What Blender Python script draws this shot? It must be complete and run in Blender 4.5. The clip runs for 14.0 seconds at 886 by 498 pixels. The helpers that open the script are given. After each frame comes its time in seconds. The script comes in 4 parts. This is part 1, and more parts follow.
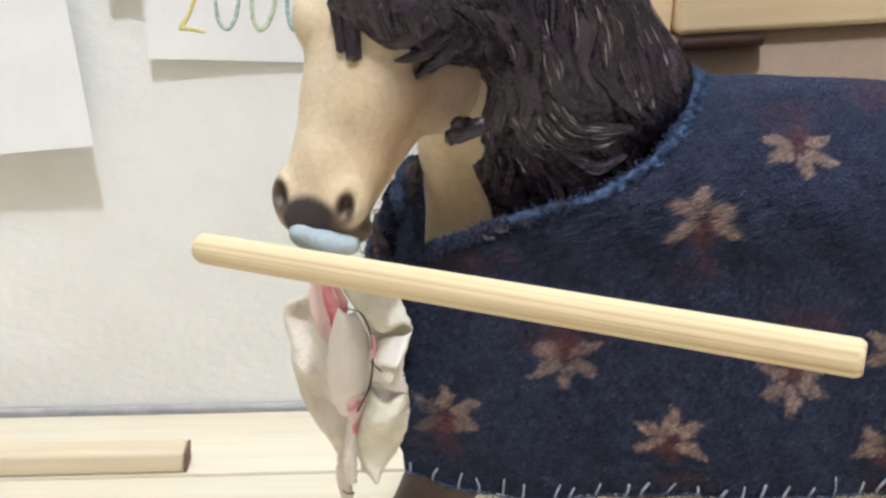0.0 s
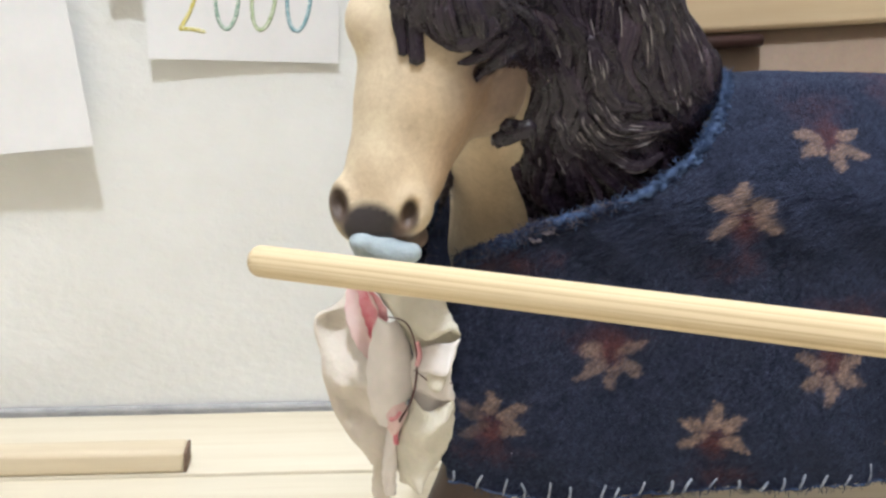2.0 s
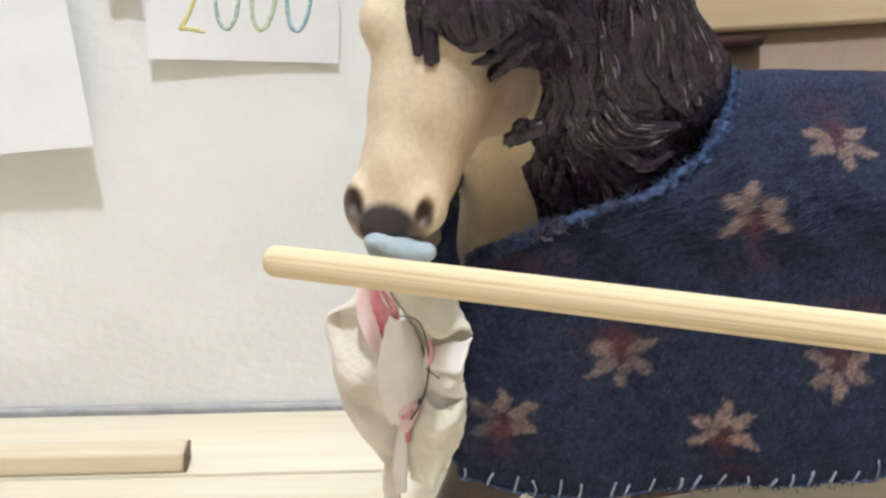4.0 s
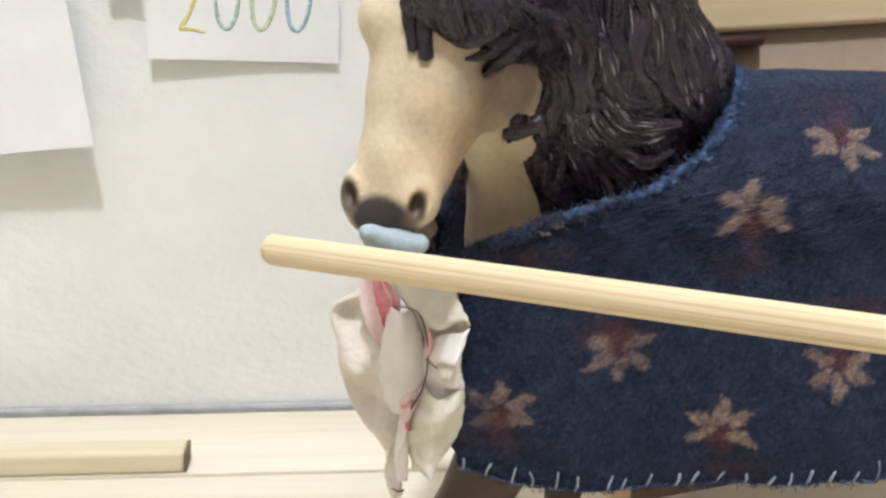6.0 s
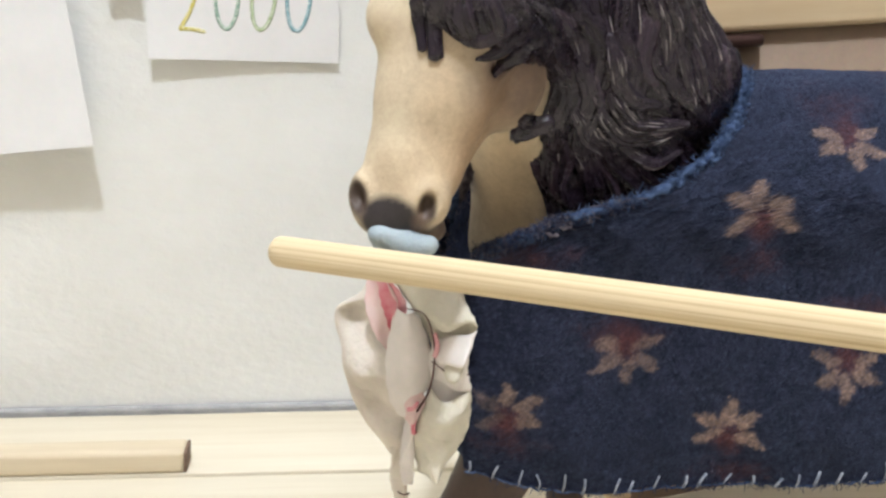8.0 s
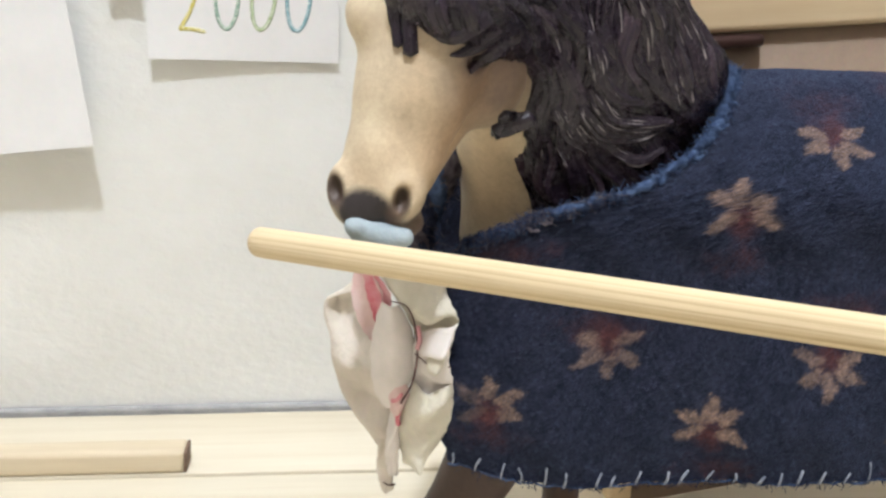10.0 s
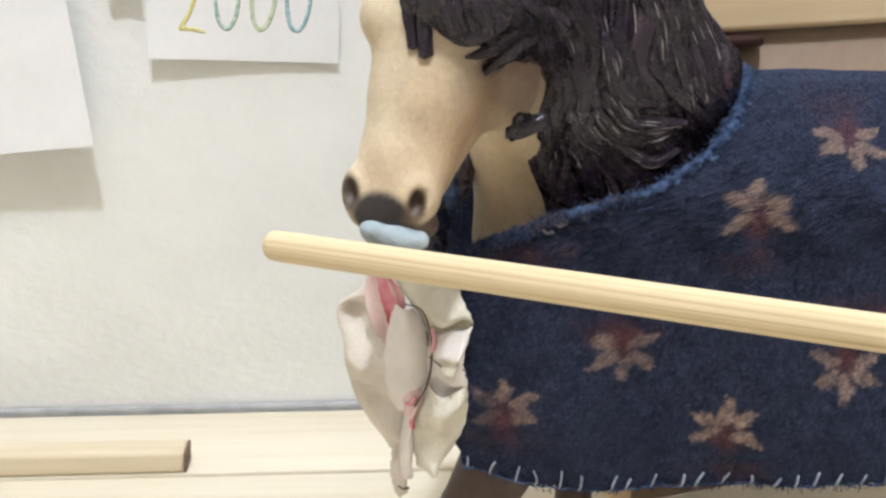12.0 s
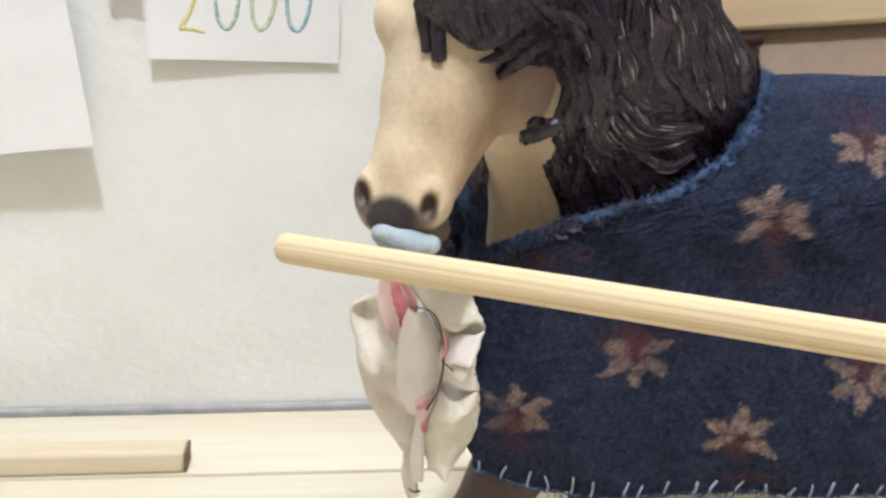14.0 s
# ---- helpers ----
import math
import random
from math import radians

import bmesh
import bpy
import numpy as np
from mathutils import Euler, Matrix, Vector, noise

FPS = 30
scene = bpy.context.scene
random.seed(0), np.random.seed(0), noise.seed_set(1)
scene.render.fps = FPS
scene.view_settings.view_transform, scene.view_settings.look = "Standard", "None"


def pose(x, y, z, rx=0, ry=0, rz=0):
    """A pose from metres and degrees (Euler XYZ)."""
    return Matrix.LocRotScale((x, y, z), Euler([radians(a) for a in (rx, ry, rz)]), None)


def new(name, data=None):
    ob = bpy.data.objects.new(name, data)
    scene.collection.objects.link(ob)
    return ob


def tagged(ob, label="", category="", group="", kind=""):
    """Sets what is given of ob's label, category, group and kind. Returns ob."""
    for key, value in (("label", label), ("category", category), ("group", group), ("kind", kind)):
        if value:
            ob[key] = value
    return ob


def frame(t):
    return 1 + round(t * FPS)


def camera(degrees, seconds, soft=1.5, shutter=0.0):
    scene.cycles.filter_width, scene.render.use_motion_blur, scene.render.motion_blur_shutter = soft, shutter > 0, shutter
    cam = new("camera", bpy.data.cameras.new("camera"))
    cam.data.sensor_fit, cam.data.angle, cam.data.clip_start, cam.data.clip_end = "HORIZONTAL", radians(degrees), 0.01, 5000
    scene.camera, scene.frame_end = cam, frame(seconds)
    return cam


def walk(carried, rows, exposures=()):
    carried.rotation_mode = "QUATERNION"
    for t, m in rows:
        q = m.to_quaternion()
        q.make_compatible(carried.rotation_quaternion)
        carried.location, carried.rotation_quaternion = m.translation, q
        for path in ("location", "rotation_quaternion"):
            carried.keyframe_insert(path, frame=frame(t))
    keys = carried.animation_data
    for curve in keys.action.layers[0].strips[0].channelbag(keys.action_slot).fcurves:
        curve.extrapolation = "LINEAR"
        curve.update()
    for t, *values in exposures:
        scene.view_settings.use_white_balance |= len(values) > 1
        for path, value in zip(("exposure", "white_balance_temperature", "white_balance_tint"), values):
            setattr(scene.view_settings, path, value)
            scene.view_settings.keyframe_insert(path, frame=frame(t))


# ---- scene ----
# ---- camera: on a stand, does not move ----
cam = camera(46.0, 14.0, soft=2.6, shutter=0.4)
EYE = pose(0, 0, 0.27, 67, 0, 0)
walk(cam, [(0.0, EYE), (14.0, EYE)], [(0.0, -0.04, 5710, 10), (14.0, -0.04, 5710, 10)])

# ---- world and lights ----
world = bpy.data.worlds.new("world")
scene.world = world
world.use_nodes = True
world.node_tree.nodes["Background"].inputs[0].default_value = (1.0, 0.93, 0.82, 1)
world.node_tree.nodes["Background"].inputs[1].default_value = 0.5

LAMP_AT = Vector((0.03, -0.19, 1.50))
lamp_data = bpy.data.lights.new("pendant_lamp_light", "POINT")
lamp_data.shadow_soft_size, lamp_data.energy = 0.035, 60.0
lamp_data.color = (0.955, 0.965, 0.965)
lamp_light = new("pendant_lamp_light", lamp_data)
lamp_light.location = LAMP_AT

# ---- materials ----
def nodes_of(name):
    m = bpy.data.materials.new(name)
    m.use_nodes = True
    nt = m.node_tree
    return m, nt, nt.nodes["Principled BSDF"]


def link(nt, a, b):
    nt.links.new(a, b)


def noise_node(nt, scale, detail=4.0, rough=0.6, stretch=(1, 1, 1), coord="Object"):
    tc = nt.nodes.new("ShaderNodeTexCoord")
    mp = nt.nodes.new("ShaderNodeMapping")
    mp.inputs["Scale"].default_value = stretch
    n = nt.nodes.new("ShaderNodeTexNoise")
    n.inputs["Scale"].default_value, n.inputs["Detail"].default_value, n.inputs["Roughness"].default_value = scale, detail, rough
    link(nt, tc.outputs[coord], mp.inputs[0])
    link(nt, mp.outputs[0], n.inputs["Vector"])
    return n


def ramp_node(nt, fac, stops):
    r = nt.nodes.new("ShaderNodeValToRGB")
    while len(r.color_ramp.elements) < len(stops):
        r.color_ramp.elements.new(0.5)
    for e, (p, c) in zip(r.color_ramp.elements, stops):
        e.position, e.color = p, (*c, 1)
    link(nt, fac, r.inputs[0])
    return r


def mix_node(nt, fac, a, b, mode="MIX"):
    m = nt.nodes.new("ShaderNodeMix")
    m.data_type, m.blend_type = "RGBA", mode
    for sock, v in ((m.inputs[0], fac), (m.inputs[6], a), (m.inputs[7], b)):
        if isinstance(v, (int, float)):
            sock.default_value = v
        elif isinstance(v, tuple):
            sock.default_value = (*v, 1)
        else:
            link(nt, v, sock)
    return m.outputs[2]


def bump_node(nt, bsdf, height, strength, distance):
    b = nt.nodes.new("ShaderNodeBump")
    b.inputs["Strength"].default_value, b.inputs["Distance"].default_value = strength, distance
    link(nt, height, b.inputs["Height"])
    link(nt, b.outputs[0], bsdf.inputs["Normal"])


def plain(name, dark, light, scale, rough, bump=0.2, dist=0.0005, stretch=(1, 1, 1), spec=0.5, fine=8.0):
    """A surface with variation at two scales and a fine relief."""
    m, nt, b = nodes_of(name)
    n = noise_node(nt, scale, 5, 0.6, stretch)
    f = noise_node(nt, scale * fine, 3, 0.6, stretch)
    r = ramp_node(nt, n.outputs[0], [(0.3, dark), (0.7, light)])
    col = mix_node(nt, 0.12, r.outputs[0], f.outputs[1], "SOFT_LIGHT")
    link(nt, col, b.inputs["Base Color"])
    b.inputs["Roughness"].default_value = rough
    b.inputs["Specular IOR Level"].default_value = spec
    bump_node(nt, b, f.outputs[0], bump, dist)
    return m


def wood(name, dark, light, along, scale=60.0, rough=0.55, draw=0.035):
    """Pale softwood, the grain runs along the given axis."""
    m, nt, b = nodes_of(name)
    s = [1.0, 1.0, 1.0]
    s["xyz".index(along)] = draw
    n = noise_node(nt, scale, 6, 0.65, s)
    w = noise_node(nt, scale * 7, 3, 0.7, s)
    big = noise_node(nt, 9, 3, 0.5)
    r = ramp_node(nt, n.outputs[0], [(0.32, dark), (0.55, light), (0.75, tuple(0.93 * v for v in light))])
    c = mix_node(nt, 0.25, r.outputs[0], w.outputs[0], "SOFT_LIGHT")
    c = mix_node(nt, 0.15, c, big.outputs[0], "SOFT_LIGHT")
    link(nt, c, b.inputs["Base Color"])
    b.inputs["Roughness"].default_value = rough
    b.inputs["Specular IOR Level"].default_value = 0.35
    bump_node(nt, b, n.outputs[0], 0.15, 0.0004)
    return m


M_WALL = plain("painted_wall", (0.755, 0.752, 0.715), (0.815, 0.815, 0.785), 22, 0.85, 0.55, 0.0009, stretch=(0.7, 1, 1), fine=11)
M_ROOM = plain("room_paint", (0.75, 0.685, 0.595), (0.80, 0.735, 0.645), 3, 0.9)
M_PAPER = plain("white_paper", (0.73, 0.72, 0.705), (0.77, 0.76, 0.75), 40, 0.8, 0.1, 0.0002)
M_PINE = wood("pine", (0.76, 0.57, 0.32), (0.88, 0.69, 0.43), "x")
M_PINE_PALE = wood("pine_pale", (0.66, 0.58, 0.43), (0.74, 0.675, 0.53), "x", 45)
M_FLOOR = wood("floor_wood", (0.34, 0.27, 0.20), (0.46, 0.38, 0.30), "x", 12)
M_ENDGRAIN = plain("end_grain", (0.12, 0.075, 0.05), (0.26, 0.17, 0.12), 250, 0.8)
M_HARDBOARD = plain("hardboard", (0.25, 0.175, 0.118), (0.30, 0.215, 0.148), 60, 0.75)
M_OFFCUT = wood("offcut_wood", (0.60, 0.50, 0.34), (0.69, 0.595, 0.43), "x", 70)
M_DARKWOOD = plain("dark_pull", (0.024, 0.010, 0.008), (0.045, 0.019, 0.014), 120, 0.6, spec=0.25)
M_DOWEL = wood("dowel_wood", (0.41, 0.295, 0.155), (0.66, 0.54, 0.34), "x", 1000, 0.8, 0.004)
M_DOWEL_END = plain("dowel_end", (0.40, 0.27, 0.14), (0.60, 0.45, 0.26), 500, 0.8)
M_WALL_SHADE = plain("grey_wall_shade", (0.33, 0.33, 0.335), (0.47, 0.47, 0.465), 90, 0.95, 0.5, 0.0005, spec=0.1)
M_PUTTY = plain("blue_putty", (0.31, 0.37, 0.40), (0.38, 0.44, 0.465), 160, 0.8, 0.8, 0.0003)


# ---- building helpers ----
def part(name, bm, material, parent, label="", smooth=True, kind=""):
    """Links a bmesh as one mesh object under a thing."""
    me = bpy.data.meshes.new(name)
    bm.to_mesh(me)
    bm.free()
    return part_mesh(name, me, material, parent, label, smooth, kind)


def part_mesh(name, me, material, parent, label="", smooth=True, kind=""):
    for m in material if isinstance(material, (list, tuple)) else [material]:
        me.materials.append(m)
    if smooth:
        me.polygons.foreach_set("use_smooth", [True] * len(me.polygons))
    ob = new(name, me)
    ob.parent = parent
    return tagged(ob, label, kind=kind)


def from_arrays(name, verts, faces):
    me = bpy.data.meshes.new(name)
    me.from_pydata([tuple(v) for v in verts], [], [tuple(f) for f in faces])
    me.update()
    return me


def box(x0, x1, y0, y1, z0, z1, bevel=0.0, segs=2):
    bm = bmesh.new()
    bmesh.ops.create_cube(bm, size=1.0)
    for v in bm.verts:
        v.co = ((x0 + x1) / 2 + v.co.x * (x1 - x0), (y0 + y1) / 2 + v.co.y * (y1 - y0), (z0 + z1) / 2 + v.co.z * (z1 - z0))
    if bevel:
        bmesh.ops.bevel(bm, geom=list(bm.edges), offset=bevel, segments=segs, affect="EDGES", profile=0.5)
    return bm


def thing(name, at, label, category, group="", kind=""):
    ob = new(name)
    ob.location = at
    ob.empty_display_size = 0.02
    return tagged(ob, label, category, group, kind)


def structure(name, bm, material, label, smooth=False):
    ob = part(name, bm, material, None, "", smooth)
    return tagged(ob, label, name.split("_")[0], kind="structure")


def spline(points, n):
    """n places along a smooth curve through the points (Catmull-Rom)."""
    p = np.array([2 * np.array(points[0]) - np.array(points[1]), *points, 2 * np.array(points[-1]) - np.array(points[-2])], float)
    out = []
    for s in np.linspace(0, len(points) - 1, n):
        i = min(int(s), len(points) - 2)
        t = s - i
        a, b, c, d = p[i : i + 4]
        out.append(0.5 * (2 * b + (c - a) * t + (2 * a - 5 * b + 4 * c - d) * t * t + (3 * b - a - 3 * c + d) * t ** 3))
    return np.array(out)


def tube(path, radii, sides=8, flat=1.0, up=(0, -1, 0), squash=None):
    """Vertices and faces of a tube along a path with round ends; flat squeezes it along the up direction."""
    path = np.asarray(path, float)
    n = len(path)
    tan = np.gradient(path, axis=0)
    tan /= np.linalg.norm(tan, axis=1)[:, None] + 1e-12
    side = np.cross(tan, np.array(up, float))
    side /= np.linalg.norm(side, axis=1)[:, None] + 1e-12
    top = np.cross(side, tan)
    ang = np.linspace(0, 2 * np.pi, sides, endpoint=False)
    radii = np.broadcast_to(radii, n)
    v = (path[:, None] + side[:, None] * (np.cos(ang)[None, :, None] * radii[:, None, None]) + top[:, None] * (np.sin(ang)[None, :, None] * radii[:, None, None] * flat)).reshape(-1, 3)
    f = [(i * sides + j, i * sides + (j + 1) % sides, (i + 1) * sides + (j + 1) % sides, (i + 1) * sides + j) for i in range(n - 1) for j in range(sides)]
    v = np.vstack([v, path[0] - tan[0] * radii[0] * 0.6, path[-1] + tan[-1] * radii[-1] * 0.6])
    a, b = n * sides, n * sides + 1
    f += [(a, (j + 1) % sides, j) for j in range(sides)] + [(b, (n - 1) * sides + j, (n - 1) * sides + (j + 1) % sides) for j in range(sides)]
    return v, f


def joined(pieces):
    vs, fs, k = [], [], 0
    for v, f in pieces:
        vs.append(np.asarray(v))
        fs += [tuple(i + k for i in q) for q in f]
        k += len(v)
    return np.vstack(vs), fs


def capsule(q, a, b, ra, rb):
    a, b = np.array(a), np.array(b)
    ab = b - a
    t = np.clip(((q - a) @ ab) / (ab @ ab), 0, 1)
    return np.linalg.norm(q - a - t[..., None] * ab, axis=-1) - (ra + (rb - ra) * t)


def ellipsoid(q, c, r, turn=None):
    d = q - np.array(c)
    if turn is not None:
        d = d @ np.array(Euler([radians(v) for v in turn]).to_matrix())
    r = np.array(r)
    k0 = np.linalg.norm(d / r, axis=-1)
    k1 = np.linalg.norm(d / (r * r), axis=-1) + 1e-9
    return k0 * (k0 - 1) / k1


def blend(ds, k):
    """Smooth union."""
    m = np.min(ds, axis=0)
    return m - k * np.log(np.sum(np.exp(-(np.array(ds) - m) / k), axis=0))


def surface(field, low, high, cell):
    """Vertices and quads of the zero surface of a field over a grid (surface nets)."""
    axes = [np.arange(a, b + cell, cell) for a, b in zip(low, high)]
    grid = np.stack(np.meshgrid(*axes, indexing="ij"), -1)
    f = field(grid)
    shape = np.array(f.shape)
    inside = f < 0
    corners = [(i, j, k) for i in (0, 1) for j in (0, 1) for k in (0, 1)]
    cut = lambda arr, c: arr[c[0] : shape[0] - 1 + c[0], c[1] : shape[1] - 1 + c[1], c[2] : shape[2] - 1 + c[2]]
    count = sum(cut(inside, c).astype(int) for c in corners)
    active = (count > 0) & (count < 8)
    total = np.zeros((*active.shape, 3))
    number = np.zeros(active.shape)
    for a in corners:
        for n in range(3):
            if a[n] == 0:
                b = tuple(v + (m == n) for m, v in enumerate(a))
                fa, fb = cut(f, a), cut(f, b)
                cross = (fa < 0) != (fb < 0)
                t = np.where(cross, fa / np.where(fa == fb, 1, fa - fb), 0)
                for m in range(3):
                    total[..., m] += np.where(cross, a[m] + (t if m == n else 0), 0)
                number += cross
    index = -np.ones(active.shape, int)
    index[active] = np.arange(active.sum())
    where = np.argwhere(active)
    verts = np.array(low) + cell * (where + total[active] / number[active][:, None])
    faces = []
    for n in range(3):
        u, w = [m for m in range(3) if m != n]
        sl = [slice(1, s - 1) for s in shape]
        sl[n] = slice(0, shape[n] - 1)
        nx = list(sl)
        nx[n] = slice(1, shape[n])
        fa, fb = inside[tuple(sl)], inside[tuple(nx)]
        for p in np.argwhere(fa != fb):
            base = p + 1
            base[n] = p[n]
            q = []
            for du, dw in ((-1, -1), (0, -1), (0, 0), (-1, 0)):
                c = base.copy()
                c[u] += du
                c[w] += dw
                q.append(index[tuple(c)])
            flip = fa[tuple(p)] == (n == 1)
            faces.append(q[::-1] if flip else q)
    return verts, faces


# ---- the room: white wall behind the table, table, the rest of the room ----
WALL_Y = 0.435
structure("wall_north", box(-2.6, 2.6, WALL_Y, WALL_Y + 0.12, -0.75, 1.75), M_WALL, "white painted wall with fine texture")
structure("wall_south", box(-2.32, 2.32, -2.12, -2.0, -0.75, 1.75), M_ROOM, "plain pale wall behind the camera")
structure("wall_west", box(-2.32, -2.2, -2.0, WALL_Y + 0.35, -0.75, 1.75), M_ROOM, "plain pale side wall")
structure("wall_east", box(2.2, 2.32, -2.0, WALL_Y + 0.35, -0.75, 1.75), M_ROOM, "plain pale side wall")
structure("floor", box(-2.32, 2.32, -2.12, WALL_Y + 0.35, -0.80, -0.75), M_FLOOR, "wooden floor of the room")
structure("ceiling", box(-2.32, 2.32, -2.12, WALL_Y + 0.35, 1.75, 1.80), M_ROOM, "pale ceiling")

# ---- horse and what it wears: all in the space of its standing place ----
ROOT = Vector((0.07, 0.28, 0.0))


M_MANE, nt, b = nodes_of("mane_plastic")
geo = nt.nodes.new("ShaderNodeNewGeometry")
r = ramp_node(nt, geo.outputs["Random Per Island"], [(0.0, (0.010, 0.006, 0.011)), (0.6, (0.019, 0.012, 0.020)), (0.9, (0.030, 0.020, 0.031)), (1.0, (0.048, 0.032, 0.045))])
n = noise_node(nt, 260, 5, 0.7)
c = mix_node(nt, 0.45, r.outputs[0], n.outputs[0], "OVERLAY")
worn = ramp_node(nt, noise_node(nt, 330, 3, 0.6).outputs[0], [(0.66, (0, 0, 0)), (0.80, (0.35, 0.35, 0.35))])
link(nt, mix_node(nt, worn.outputs[0], c, (0.075, 0.060, 0.068)), b.inputs["Base Color"])
link(nt, ramp_node(nt, n.outputs[0], [(0.3, (0.17, 0.17, 0.17)), (0.7, (0.36, 0.36, 0.36))]).outputs[0], b.inputs["Roughness"])
b.inputs["Specular IOR Level"].default_value = 0.42
bump_node(nt, b, noise_node(nt, 500, 3, 0.6).outputs[0], 0.45, 0.0006)


# pale colour of the highlights painted onto the mane
M_GLINT = plain("mane_glint_paint", (0.12, 0.10, 0.105), (0.42, 0.38, 0.38), 260, 0.22, 0.3, 0.0003)


def painted(name, rough, scale, bump, dist, spec=0.4, sheen=0.0, soft=0.25):
    """A surface whose colours lie in the mesh, with grain over them."""
    m, nt, b = nodes_of(name)
    a = nt.nodes.new("ShaderNodeVertexColor")
    a.layer_name = "paint"
    n = noise_node(nt, scale, 5, 0.65)
    f = noise_node(nt, scale * 5, 3, 0.7)
    c = mix_node(nt, soft, a.outputs[0], n.outputs[0], "OVERLAY")
    c = mix_node(nt, soft * 0.8, c, f.outputs[0], "OVERLAY")
    link(nt, c, b.inputs["Base Color"])
    b.inputs["Roughness"].default_value = rough
    b.inputs["Specular IOR Level"].default_value = spec
    b.inputs["Sheen Weight"].default_value = sheen
    b.inputs["Sheen Roughness"].default_value = 0.5
    b.inputs["Sheen Tint"].default_value = (0.42, 0.58, 1.0, 1)
    bump_node(nt, b, f.outputs[0], bump, dist)
    return m


M_COAT = painted("horse_paint_and_shade", 0.5, 120, 0.3, 0.0004, soft=0.32)
M_KNIT = painted("wool_knit", 0.95, 380, 1.0, 0.0012, 0.05, 0.16, 0.5)
M_YARN = plain("blue_yarn", (0.036, 0.060, 0.140), (0.13, 0.185, 0.32), 500, 0.9, 0.8, 0.0006, spec=0.1)
M_NAVY_YARN = plain("navy_yarn", (0.018, 0.022, 0.048), (0.062, 0.074, 0.135), 500, 0.95, 0.9, 0.0007, spec=0.05)
M_GREY_YARN = plain("mauve_grey_yarn", (0.085, 0.072, 0.095), (0.25, 0.215, 0.24), 500, 0.95, 0.9, 0.0006, spec=0.05)
M_THREAD = plain("grey_thread", (0.15, 0.17, 0.23), (0.38, 0.40, 0.45), 500, 0.85, 0.6, 0.0004, spec=0.2)
M_EYE = plain("eye_gloss", (0.008, 0.005, 0.004), (0.018, 0.010, 0.008), 300, 0.35, 0.0, spec=0.1)
M_CLOTH = plain("white_cloth", (0.58, 0.51, 0.42), (0.76, 0.70, 0.62), 45, 0.8, 0.7, 0.0010, spec=0.2)
M_CLOTH_COOL = plain("white_cloth_cool", (0.66, 0.60, 0.55), (0.80, 0.75, 0.71), 60, 0.7, 0.3, 0.0004, spec=0.25)
M_CLOTH_PALE = plain("cream_cloth", (0.58, 0.53, 0.42), (0.74, 0.70, 0.59), 50, 0.8, 0.7, 0.0010, spec=0.2)
M_PINK = plain("pink_stained_cloth", (0.62, 0.13, 0.18), (0.76, 0.52, 0.52), 90, 0.75, 0.3, 0.0004, spec=0.25)
M_BLUSH = plain("blush_cloth", (0.70, 0.46, 0.44), (0.76, 0.68, 0.64), 70, 0.75, 0.3, 0.0004, spec=0.25)
M_SEAM = plain("dark_seam", (0.05, 0.02, 0.02), (0.14, 0.06, 0.05), 300, 0.8)


def pencil(name, a, b_):
    m, nt, b = nodes_of(name)
    n = noise_node(nt, 700, 4, 0.8)
    link(nt, ramp_node(nt, n.outputs[0], [(0.38, a), (0.52, b_), (0.66, (0.78, 0.78, 0.74))]).outputs[0], b.inputs["Base Color"])
    b.inputs["Roughness"].default_value = 0.85
    return m


M_YELLOW = pencil("yellow_pencil", (0.55, 0.46, 0.06), (0.68, 0.62, 0.22))
M_GREEN = pencil("green_pencil", (0.20, 0.34, 0.25), (0.44, 0.56, 0.46))
M_LIME = pencil("lime_pencil", (0.28, 0.37, 0.17), (0.50, 0.59, 0.38))
M_BLUE = pencil("blue_pencil", (0.11, 0.27, 0.32), (0.34, 0.50, 0.54))

TURN_BACK = Matrix.Translation((-0.14, WALL_Y, 0)) @ Matrix.Rotation(radians(2.4), 4, "Z") @ Matrix.Translation((0.14, -WALL_Y, 0))
bpy.data.objects["wall_north"].matrix_world = TURN_BACK
# Grey strip added for the soft shade along the foot of the wall.
structure("trim", box(-0.9, 0.9, WALL_Y - 0.0036, WALL_Y - 0.0002, -0.03, 0.0042, 0.0014), M_WALL_SHADE, "grey strip standing in for shade between desk and wall").matrix_world = TURN_BACK


def against_wall(ob):
    """Turns a thing with the wall, which stands a little askew to the desk."""
    ob.matrix_world = TURN_BACK @ Matrix.Translation(ob.location)


